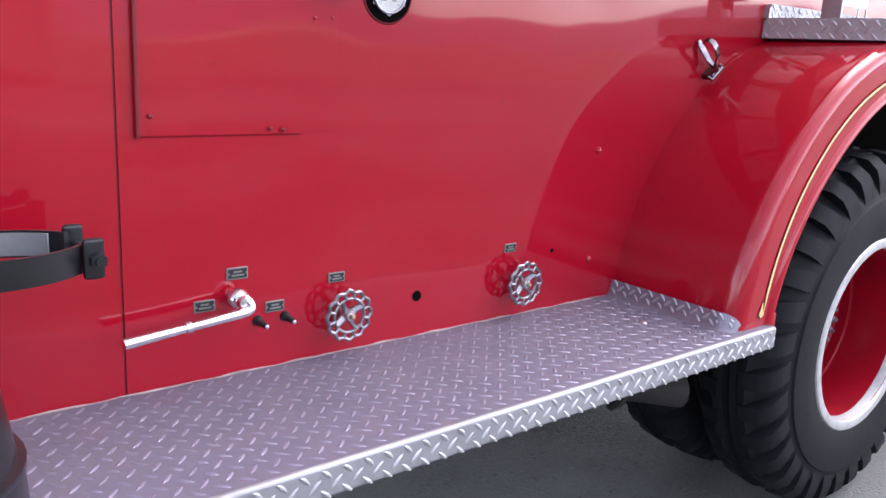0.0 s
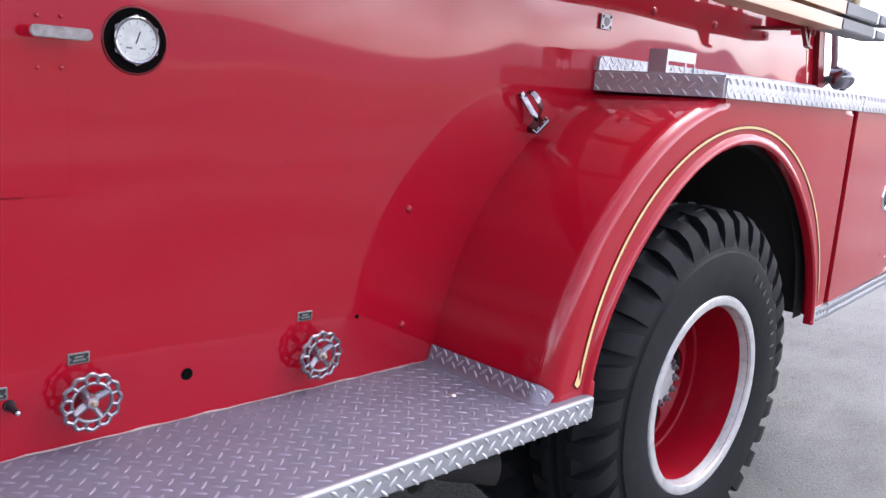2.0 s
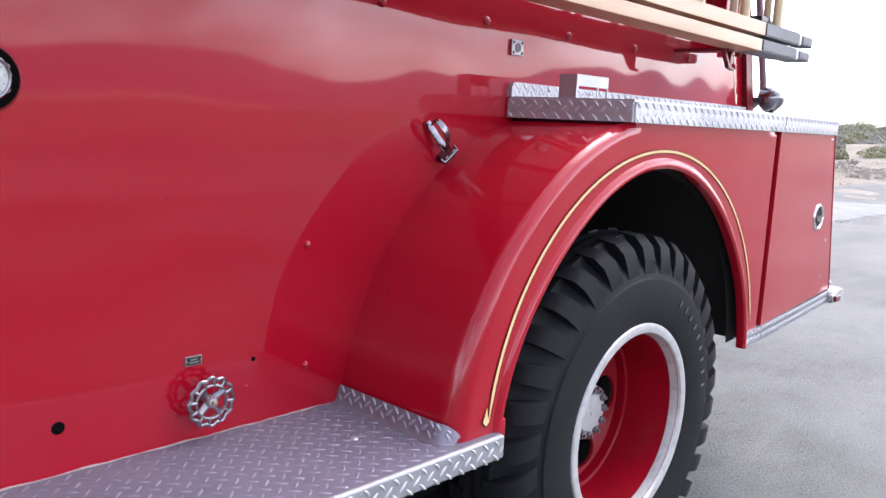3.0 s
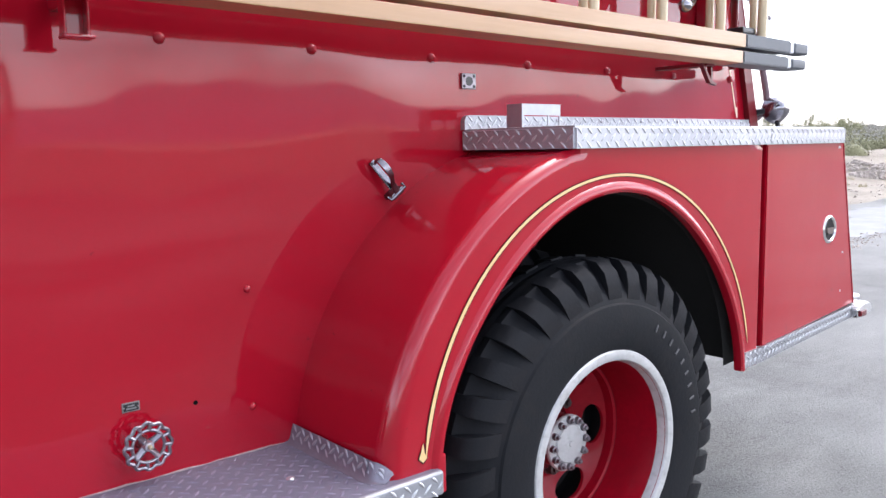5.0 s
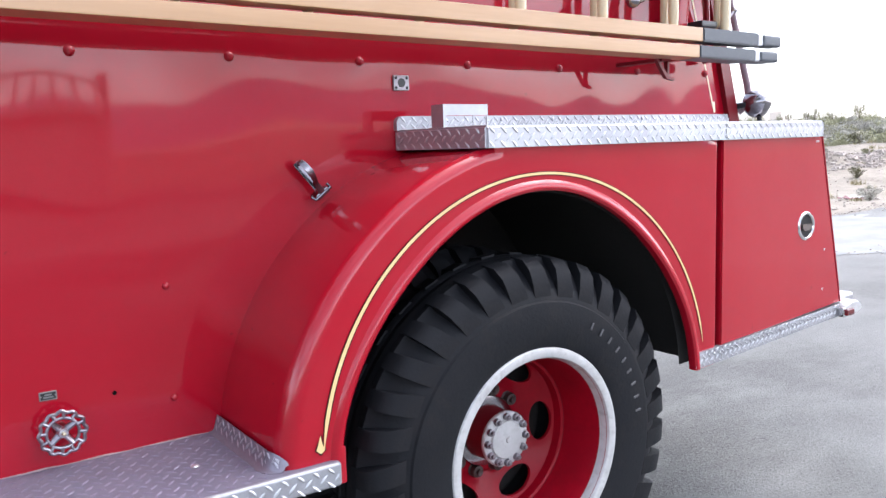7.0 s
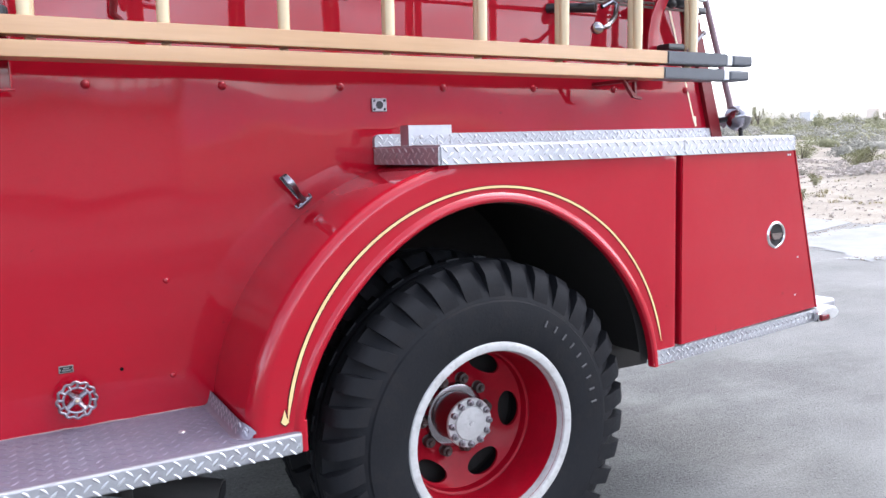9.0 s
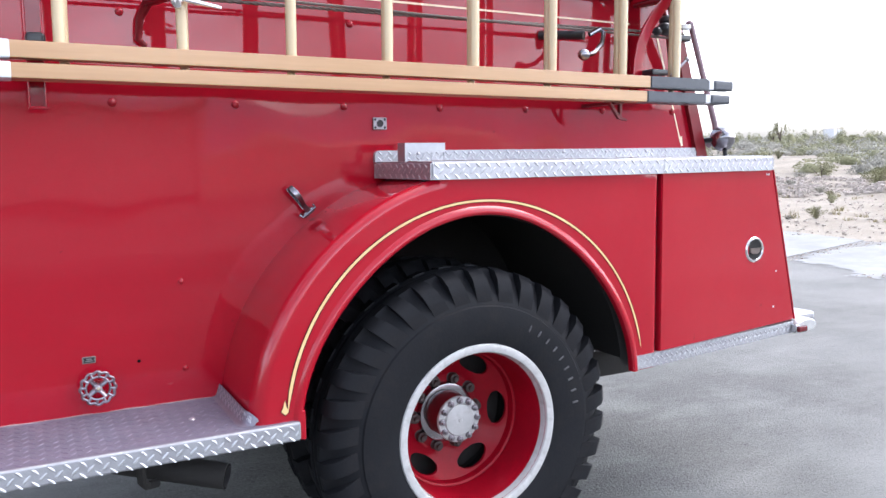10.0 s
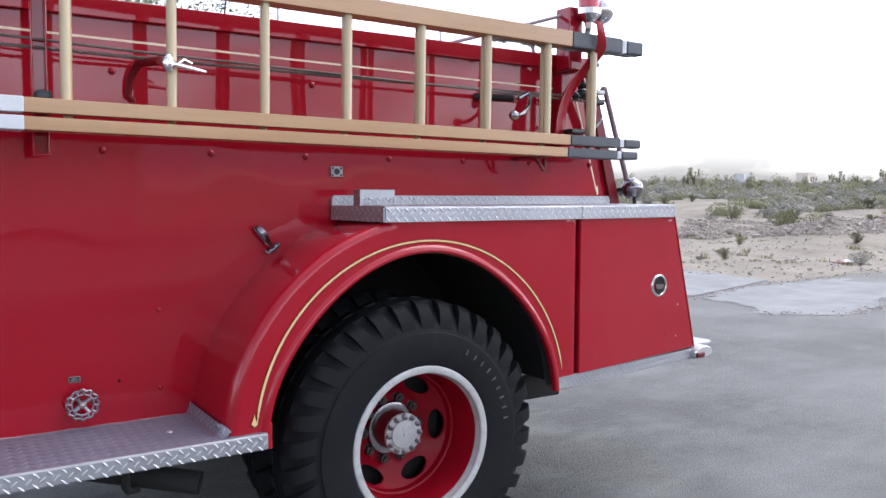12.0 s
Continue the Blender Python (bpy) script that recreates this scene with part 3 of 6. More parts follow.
def running_board():
    bm = bmesh.new()
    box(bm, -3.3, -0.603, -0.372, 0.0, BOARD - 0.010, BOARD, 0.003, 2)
    b = part("running_board", bm, PLATE_BOARD, truck, "dark mauve diamond-plate running board")
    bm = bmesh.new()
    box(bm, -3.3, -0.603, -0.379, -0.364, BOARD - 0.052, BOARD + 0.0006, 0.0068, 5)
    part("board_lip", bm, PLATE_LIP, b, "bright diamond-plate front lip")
    treads("tread_relief", [((-2.45, -0.364, BOARD), (1.70, 0, 0), (0, 0.358, 0))], b, LUG_BOARD, rise=0.0018)
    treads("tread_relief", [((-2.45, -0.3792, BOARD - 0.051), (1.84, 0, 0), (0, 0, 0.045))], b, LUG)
    bm = bmesh.new()
    pts = []
    for i in range(0, 78):
        x = -2.4 + i * (1.66 / 77)
        pts.append((x, -0.002 - 0.001 * math.sin(i * 2.1), BOARD + 0.001 + 0.0008 * math.sin(i * 1.3)))
    tube(bm, pts, [0.0018 + 0.0008 * math.sin(i * 0.9) for i in range(78)], 6)
    part("sealant_bead", bm, SEALANT, b, "cracked pale sealant bead")
    # kick strip along the foot of the fender
    # (one bent sheet: a cove off the board, then up the fender, rounded at its outer end)
    bm = bmesh.new()
    cove = [(-0.768, 0.0012), (-0.760, 0.0025), (-0.7545, 0.007), (-0.7525, 0.013)]
    rows, ny, r = [], 26, 0.030
    for i in range(ny + 1):
        y = -0.002 - 0.350 * (1 - (1 - i / ny) ** 1.6)
        over = max(0.0, -0.352 + r - y)
        top = 0.712 - BOARD - (r - math.sqrt(max(0.0, r * r - over * over)))
        wrap = 0.046 - math.sqrt(0.046 ** 2 - min(0.043, max(0.0, -0.308 - y)) ** 2)
        rows.append([bm.verts.new((x, y, BOARD + min(h, top))) for x, h in ((cx + wrap, ch) for cx, ch in cove)] + [bm.verts.new((-0.7525 + 0.0085 * q + wrap, y, BOARD + max(0.0131, 0.013 + (top - 0.013) * q))) for q in (0.5, 1.0)])
    for p, q in zip(rows, rows[1:]):
        for k in range(5):
            bm.faces.new((p[k], p[k + 1], q[k + 1], q[k]))
    bmesh.ops.recalc_face_normals(bm, faces=bm.faces)
    bmesh.ops.solidify(bm, geom=bm.faces[:], thickness=0.0025)
    k = part("kick_strip", bm, PLATE_KICK, truck, "diamond-plate kick strip coved off the board")
    treads("tread_relief", [((-0.7536, -0.008, BOARD + 0.006), (0, -0.302, 0), (0.0078, 0, 0.035)),
                            ((-0.7534, -0.310, BOARD + 0.007), (0.0090, -0.025, 0), (0.0072, 0, 0.031)),
                            ((-0.7444, -0.335, BOARD + 0.008), (0.0095, -0.010, 0), (0.0050, 0, 0.022))], k, LUG_KICK)
    bm = bmesh.new()
    ball(bm, (-0.865, -0.20, BOARD + 0.002), 0.010, (1, 1, 0.4), 10)
    part("bolt_head", bm, STEEL, b)
    # supports and pipe underneath
    bm = bmesh.new()
    rod(bm, (-1.30, 0.02, 0.60), (-0.79, -0.27, 0.515), 0.037, seg=20)
    p = part("exhaust_pipe", bm, DARK, truck, "dark steel exhaust pipe")
    # black disc on the solid pipe end stands for the shaded mouth
    bm = bmesh.new()
    lathe(bm, [(0.0001, 0.0), (0.031, 0.0)], 0, 0, 16)
    m = Matrix.Translation((-0.7885, -0.2709, 0.5147)) @ (Vector((0.51, -0.29, -0.085))).to_track_quat("-Y", "Z").to_matrix().to_4x4()
    bm.transform(m)
    part("pipe_mouth", bm, BLACK, p)
    bm = bmesh.new()
    tube(bm, [(-1.02, -0.30, 0.60), (-1.015, -0.27, 0.545), (-1.0, -0.24, 0.52), (-0.97, -0.22, 0.515)], 0.013, 8)
    part("pipe_hanger", bm, DARK, truck)


# ---------------------------------------------------------------- wheel
def tyre_mesh(bm, cx, cz, y0, width, R, seg=128):
    """Carcass with ribbed crown; y0 is the outer sidewall."""
    s = width
    prof = [(0.275, y0 + 0.030), (0.284, y0 + 0.012), (0.300, y0 + 0.006), (0.345, y0 + 0.000), (0.385, y0 + 0.001), (0.404, y0 + 0.003), (0.408, y0 + 0.009),
            (R - 0.086, y0 + 0.014), (R - 0.060, y0 + 0.029), (R - 0.041, y0 + 0.045), (R - 0.024, y0 + 0.063)]
    crown = []
    for k, yy in enumerate((0.074, 0.080, 0.094, 0.100, 0.120 - 0.003, 0.120 + 0.003)):
        crown.append((R - 0.004 - (0.004 if k == 3 else 0.0), y0 + yy * s / 0.24))
    half = prof + crown
    full = half + [(r, 2 * y0 + s - y) for r, y in reversed(half)]
    return lathe(bm, full, cx, cz, seg)


def tyre(parent, cx, cz, y0, width, R, n=34, label="", copy_from=None):
    bm = bmesh.new()
    tyre_mesh(bm, cx, cz, y0, width, R)
    t = part("tyre", bm, RUBBER, parent, label, sharp=40)
    # shoulder blocks, alike, one mesh turned round the axle
    verts = []
    for r, yy, hw in ((R - 0.102, 0.0125, 0.0270), (R - 0.070, 0.0115, 0.0265), (R - 0.032, 0.018, 0.0250), (R - 0.005, 0.042, 0.0235), (R + 0.001, 0.094, 0.0210)):
        for s in (-1, 1):
            verts.append((s * hw + 0.20 * (R - r), y0 + yy - 0.002, r))
    for r, yy, hw in ((R - 0.104, 0.034, 0.0280), (R - 0.080, 0.040, 0.0280), (R - 0.058, 0.050, 0.0270), (R - 0.046, 0.066, 0.0260), (R - 0.024, 0.098, 0.0235)):
        for s in (-1, 1):
            verts.append((s * hw + 0.20 * (R - r), y0 + yy, r))
    faces = [(0, 1, 3, 2), (2, 3, 5, 4), (4, 5, 7, 6), (6, 7, 9, 8)]
    for a in (0, 2, 4, 6):
        faces += [(a, a + 2, a + 12, a + 10), (a + 1, a + 11, a + 13, a + 3)]
    faces += [(0, 10, 11, 1), (8, 9, 19, 18)]
    bm = bmesh.new()
    vs = [bm.verts.new(v) for v in verts]
    for f in faces:
        bm.faces.new([vs[i] for i in f])
    bmesh.ops.bevel(bm, geom=[e for e in bm.edges if len(e.link_faces) == 2 and e.calc_face_angle(0) > 0.5], offset=0.006, segments=2, affect="EDGES")
    bmesh.ops.recalc_face_normals(bm, faces=bm.faces)
    me = bpy.data.meshes.new("tread_block")
    bm.to_mesh(me)
    bm.free()
    me.polygons.foreach_set("use_smooth", [True] * len(me.polygons))
    me.set_sharp_from_angle(angle=radians(42))
    me.materials.append(RUBBER)
    for side in (0, 1):
        for k in range(n):
            ob = new("tread_block", me)
            ob.parent = t
            m = Matrix.Translation((cx, 0, cz)) @ Matrix.Rotation(2 * math.pi * (k + 0.5 * side) / n, 4, "Y")
            if side:
                m = m @ Matrix.Translation((0, 2 * y0 + width, 0)) @ Matrix.Diagonal((1, -1, 1, 1))
            ob.matrix_basis = m
    return t


def wheel():
    cx, cz, yr = -0.001, 0.529, -0.333
    R = 0.520
    # pressed disc and barrel
    bm = bmesh.new()
    lathe(bm, [(0.254, yr + 0.004), (0.251, yr + 0.03), (0.242, yr + 0.12), (0.236, yr + 0.160), (0.232, yr + 0.164), (0.228, yr + 0.165), (0.224, yr + 0.196)], cx, cz, 72)
    w = part("wheel", bm, WHEEL_RED, truck, "deep-dished red steel wheel with a silver rim")
    # disc with oval hand holes, sector by sector
    bm = bmesh.new()
    n, m = 6, 32
    prof = [(0.085, 0.250), (0.126, 0.250), (0.136, 0.248), (0.150, 0.238), (0.195, 0.212), (0.214, 0.200), (0.226, 0.190)]
    def depth(r):
        for (ra, ya), (rb, yb) in zip(prof, prof[1:]):
            if r <= rb:
                return yr + ya + (yb - ya) * (r - ra) / (rb - ra)
        return yr + prof[-1][1]
    def at(r, a):
        return (cx + r * math.cos(a), depth(r), cz + r * math.sin(a))
    for k in range(n):
        mid, half = radians(60 * k - 2), radians(30)
        rings = []
        for lev in range(6):
            ring = []
            for j in range(m):
                u, v = math.cos(2 * math.pi * j / m), math.sin(2 * math.pi * j / m)
                q = 1 / max(abs(u), abs(v))
                f = (lev / 5) ** 1.4
                ru, rv = 0.190 * (1 - f) + 0.178 * f + u * (0.029 * (1 - f) + f * q * 0.0480), v * (radians(18.0) * (1 - f) + f * q * half)
                ring.append(bm.verts.new(at(ru, mid + rv)))
            rings.append(ring)
        for ra, rb in zip(rings, rings[1:]):
            for j in range(m):
                bm.faces.new((ra[j], ra[(j + 1) % m], rb[(j + 1) % m], rb[j]))
    nn = 72
    ins = [[bm.verts.new(at(r, 2 * math.pi * k / nn)) for k in range(nn)] for r in (0.085, 0.108, 0.126, 0.131)]
    for ra, rb in zip(ins, ins[1:]):
        for k in range(nn):
            bm.faces.new((ra[k], ra[(k + 1) % nn], rb[(k + 1) % nn], rb[k]))
    bmesh.ops.remove_doubles(bm, verts=bm.verts, dist=0.0008)
    ex = bmesh.ops.extrude_face_region(bm, geom=bm.faces[:])
    for v in (g for g in ex["geom"] if isinstance(g, bmesh.types.BMVert)):
        v.co.y += 0.010
    part("disc", bm, WHEEL_RED, w)
    bm = bmesh.new()
    lathe(bm, [(0.2347, yr + 0.1600), (0.2351, yr + 0.1585)], cx, cz, 72)
    part("weld_line", bm, DARK_RED, w, "thin weld line")
    bm = bmesh.new()
    lathe(bm, [(0.250, yr + 0.028), (0.2535, yr + 0.006), (0.258, yr - 0.003), (0.270, yr - 0.006), (0.281, yr - 0.004), (0.287, yr + 0.004), (0.289, yr + 0.022)], cx, cz, 96)
    part("rim", bm, SILVER, w, "silver-painted rim flange")
    # dark disc added behind the hand holes; its colour stands for the shade there
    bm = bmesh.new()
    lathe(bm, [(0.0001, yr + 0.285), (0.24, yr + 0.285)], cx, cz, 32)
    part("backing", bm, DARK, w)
    # hub barrel, cap and its bolts
    bm = bmesh.new()
    lathe(bm, [(0.082, yr + 0.244), (0.076, yr + 0.22), (0.072, yr + 0.150)], cx, cz, 40)
    hub = part("hub", bm, DARK_RED, w, "dark red hub barrel")
    bm = bmesh.new()
    lathe(bm, [(0.104, yr + 0.250), (0.104, yr + 0.236), (0.101, yr + 0.228), (0.084, yr + 0.224), (0.074, yr + 0.226)], cx, cz, 40)
    part("hub_ring", bm, WORN_CHROME, hub, "bright ring")
    bm = bmesh.new()
    lathe(bm, [(0.074, yr + 0.155), (0.0785, yr + 0.151), (0.079, yr + 0.144), (0.076, yr + 0.140), (0.056, yr + 0.138), (0.052, yr + 0.133), (0.020, yr + 0.130), (0.008, yr + 0.131), (0.006, yr + 0.128), (0.0001, yr + 0.128)], cx, cz, 40)
    cap = part("hub_cap", bm, SILVER, w, "silver axle flange with bolts")
    bm = bmesh.new()
    lathe(bm, [(0.0001, -0.020), (0.0050, -0.019), (0.0058, -0.012), (0.0100, -0.011), (0.0106, -0.002), (0.0106, 0.0)], 0, 0, 12)
    bolt = part("bolt", bm, CAST, cap)
    bolt.matrix_basis = Matrix.Translation((cx + 0.066, yr + 0.140, cz))
    for k in range(1, 12):
        o = new("bolt", bolt.data)
        o.parent = cap
        o.matrix_basis = Matrix.Translation((cx + 0.066 * math.cos(k * math.pi / 6), yr + 0.140, cz + 0.066 * math.sin(k * math.pi / 6)))
    bm = bmesh.new()
    lathe(bm, [(0.0001, -0.030), (0.009, -0.032), (0.010, -0.024), (0.017, -0.023), (0.019, -0.004), (0.022, -0.003), (0.022, 0.0)], 0, 0, 12)
    nut = part("lug_nut", bm, NUT, w, "dark steel lug nut")
    for k in range(10):
        a = radians(2 + 36 * k)
        o = nut if k == 0 else new("lug_nut", nut.data)
        o.parent = w
        o.matrix_basis = Matrix.Translation((cx + 0.119 * math.cos(a), yr + 0.250, cz + 0.119 * math.sin(a)))
    t = tyre(w, cx, cz, -0.345, 0.245, R, label="black truck tyre with chunky shoulder lugs")
    # raised maker's lettering, as plain bars
    for k in range(9):
        a = radians(60 - 6.6 * k)
        bm = bmesh.new()
        box(bm, -0.0030, 0.0030, -0.0018, 0.0018, -0.0105, 0.0105, 0.0008, 1)
        m = Matrix.Translation((cx, -0.3468, cz)) @ Matrix.Rotation(math.pi / 2 - a, 4, "Y") @ Matrix.Translation((0, 0, 0.366))
        bm.transform(m)
        part("letter_bar", bm, BAR_GREY, t, "grey raised bar", smooth=False)
    # inner twin wheel, axle
    bm = bmesh.new()
    lathe(bm, [(0.286, -0.02), (0.25, 0.0), (0.24, 0.12), (0.0001, 0.13)], cx, cz, 40)
    w2 = part("inner_wheel", bm, DARK, truck, "grimy inner twin wheel")
    tyre(w2, cx, cz, -0.045, 0.245, R)
    bm = bmesh.new()
    rod(bm, (cx, 0.1, cz), (cx, 1.6, cz), 0.07)
    ball(bm, (cx, 0.8, cz), 0.2, (1, 1, 1), 16)
    part("axle", bm, DARK, truck)
    # wheels on the far side
    for y0 in (1.405, 1.705):
        bm = bmesh.new()
        tyre_mesh(bm, cx, cz, y0, 0.245, R, 64)
        part("far_tyre", bm, RUBBER, truck)
        bm = bmesh.new()
        lathe(bm, [(0.28, y0 + 0.03), (0.25, y0 + 0.05), (0.0001, y0 + 0.12)], cx, cz, 32)
        part("far_wheel", bm, WHEEL_RED, truck)
    bm = bmesh.new()
    box(bm, -0.8, 1.3, 1.6, 1.95, 1.33, 1.38, 0.005)
    part("far_shelf", bm, PLATE, truck)


body_side()
fender()
rear_compartment()
deck()
running_board()
wheel()


# ---------------------------------------------------------------- fittings on the body side
def rivets():
    bm = bmesh.new()
    lathe(bm, [(0.0001, -0.011), (0.005, -0.0105), (0.009, -0.008), (0.0118, -0.003), (0.0122, 0.0)], 0, 0, 14)
    first = part("rivet", bm, RED, truck, "red-painted dome rivet")
    spots = [(-1.0075 + 0.3502 * k, 1.568) for k in range(7)] + [(-1.0075 - 0.3502 * k, 1.568) for k in (1, 2)]
    small = [(-0.843, 1.041), (-0.842, 0.775)]
    high = [(-0.975, 1.822), (-0.28, 1.83)]
    for i, (x, z) in enumerate(spots + high + small):
        o = first if i == 0 else new("rivet", first.data)
        o.parent = truck
        s = 0.72 if (x, z) in small else 1.0
        o.matrix_basis = Matrix.Translation((x, 0, z)) @ Matrix.Diagonal((s, s, s, 1))
    # holes are flat discs on the panel, their inner shade given as black
    for nm, x, z, r in (("drilled_hole", -1.366, 0.758, 0.0095), ("drilled_hole", -0.974, 0.812, 0.004)):
        bm = bmesh.new()
        lathe(bm, [(0.0001, -0.0006), (r, -0.0006)], x, z, 20)
        lathe(bm, [(r, -0.0006), (r * 1.18, -0.0012), (r * 1.22, 0.0)], x, z, 20)
        part(nm, bm, VOID, truck, "dark drilled hole")


def hand_wheel(x, z, turn):
    """Chromed cast valve wheel: scalloped rim joined by short bars to an inner ring, four spokes, brass nut."""
    y = -0.040
    bm = bmesh.new()
    n = 12
    tube(bm, [(x + (0.0462 + 0.0022 * math.cos(n * t)) * math.cos(t), y, z + (0.0462 + 0.0022 * math.cos(n * t)) * math.sin(t)) for t in (2 * math.pi * k / 96 for k in range(96))], 0.0041, 8, True)
    w = part("hand_wheel", bm, CAST, truck, "chromed open-cast valve hand wheel")
    bm = bmesh.new()
    tube(bm, [(x + 0.0328 * math.cos(t), y, z + 0.0328 * math.sin(t)) for t in (2 * math.pi * k / 60 for k in range(60))], 0.0037, 8, True)
    part("inner_ring", bm, CAST, w)
    for k in range(n):
        a = 2 * math.pi * (k + 0.5) / n + turn
        bm = bmesh.new()
        rod(bm, (x + 0.0324 * math.cos(a), y, z + 0.0324 * math.sin(a)), (x + 0.0452 * math.cos(a), y, z + 0.0452 * math.sin(a)), 0.0042, seg=8)
        part("rim_bar", bm, CAST, w)
    for k in range(4):
        a = math.pi / 2 * k + turn + 0.5
        bm = bmesh.new()
        tube(bm, [(x + r * math.cos(a), yy, z + r * math.sin(a)) for r, yy in ((0.006, y + 0.006), (0.018, y + 0.004), (0.0326, y))], [0.0088, 0.0074, 0.0068], 8, flat=0.6)
        part("spoke", bm, CAST, w)
    bm = bmesh.new()
    lathe(bm, [(0.0001, y - 0.008), (0.009, y - 0.007), (0.0115, y), (0.0115, y + 0.012), (0.007, y + 0.014), (0.007, 0.0)], x, z, 20)
    part("hub", bm, STEEL, w)
    bm = bmesh.new()
    lathe(bm, [(0.0001, y - 0.017), (0.0045, y - 0.016), (0.0055, y - 0.008)], x, z, 6)
    part("nut", bm, BRASS, w, "brass nut")
    bm = bmesh.new()
    lathe(bm, [(0.0001, -0.004), (0.013, -0.004), (0.015, 0.0)], x, z, 18)
    part("stem_collar", bm, DARK_RED, w)


def name_plate(x0, x1, z0, z1, dark=True):
    y = -0.0025
    bm = bmesh.new()
    box(bm, x0, x1, y, 0.0, z0, z1, 0.001, 1)
    p = part("name_plate", bm, PLATE_RIM, truck, "small dark engraved plate with a bright rim")
    bm = bmesh.new()
    m = 0.0028
    box(bm, x0 + m, x1 - m, y - 0.0006, y + 0.0004, z0 + m, z1 - m)
    part("plate_field", bm, TAG if dark else PLATE_RIM, p)
    w = x1 - x0
    for k, (a, b) in enumerate(((0.30, 0.70), (0.22, 0.80))):
        bm = bmesh.new()
        zz = z1 - (z1 - z0) * (0.36 + 0.28 * k)
        box(bm, x0 + w * a, x0 + w * b, y - 0.0012, y, zz - 0.0017, zz + 0.0017)
        part("text_bar", bm, PLATE_INK, p)
    for xx in (x0 + 0.0035, x1 - 0.0035):
        bm = bmesh.new()
        ball(bm, (xx, y - 0.0006, (z0 + z1) / 2), 0.002, (1, 0.6, 1), 6)
        part("pin", bm, PLATE_RIM, p)


def drain_lever():
    y = -0.040
    bm = bmesh.new()
    lathe(bm, [(0.0001, y - 0.012), (0.008, y - 0.011), (0.010, y - 0.004), (0.012, y), (0.018, y + 0.006), (0.0195, y + 0.014), (0.016, y + 0.022), (0.010, y + 0.026), (0.010, 0.0)], -1.771, 0.818, 24)
    p = part("drain_lever", bm, CHROME, truck, "chrome pull lever on a round boss")
    bm = bmesh.new()
    tube(bm, [(-1.766, y - 0.003, 0.825), (-1.760, y - 0.008, 0.819), (-1.7575, y - 0.012, 0.812), (-1.760, y - 0.015, 0.8065), (-1.768, y - 0.0165, 0.803), (-1.782, y - 0.017, 0.8015), (-1.80, y - 0.017, 0.800), (-1.87, y - 0.018, 0.7935), (-1.975, y - 0.020, 0.784)],
         [0.007, 0.0074, 0.0078, 0.008, 0.0082, 0.0084, 0.0085, 0.0072, 0.0092], 12)
    part("arm", bm, CHROME, p)
    bm = bmesh.new()
    tube(bm, [(-1.866, y - 0.018, 0.794), (-1.876, y - 0.018, 0.793)], 0.0096, 12)
    part("collar", bm, STEEL, p)


def knobs():
    for x, z in ((-1.722, 0.764), (-1.668, 0.764)):
        bm = bmesh.new()
        lathe(bm, [(0.0001, -0.006), (0.009, -0.005), (0.010, 0.0)], x, z, 14)
        k = part("control_knob", bm, BLACK, truck, "small black control knob")
        bm = bmesh.new()
        tube(bm, [(x, -0.004, z), (x + 0.003, -0.018, z - 0.003), (x + 0.004, -0.028, z - 0.004)], [0.0075, 0.0055, 0.005], 10)
        part("stem", bm, BLACK, k)
        bm = bmesh.new()
        ball(bm, (x + 0.004, -0.030, z - 0.004), 0.0042, (1, 0.7, 1), 8)
        part("tip", bm, STEEL, k)


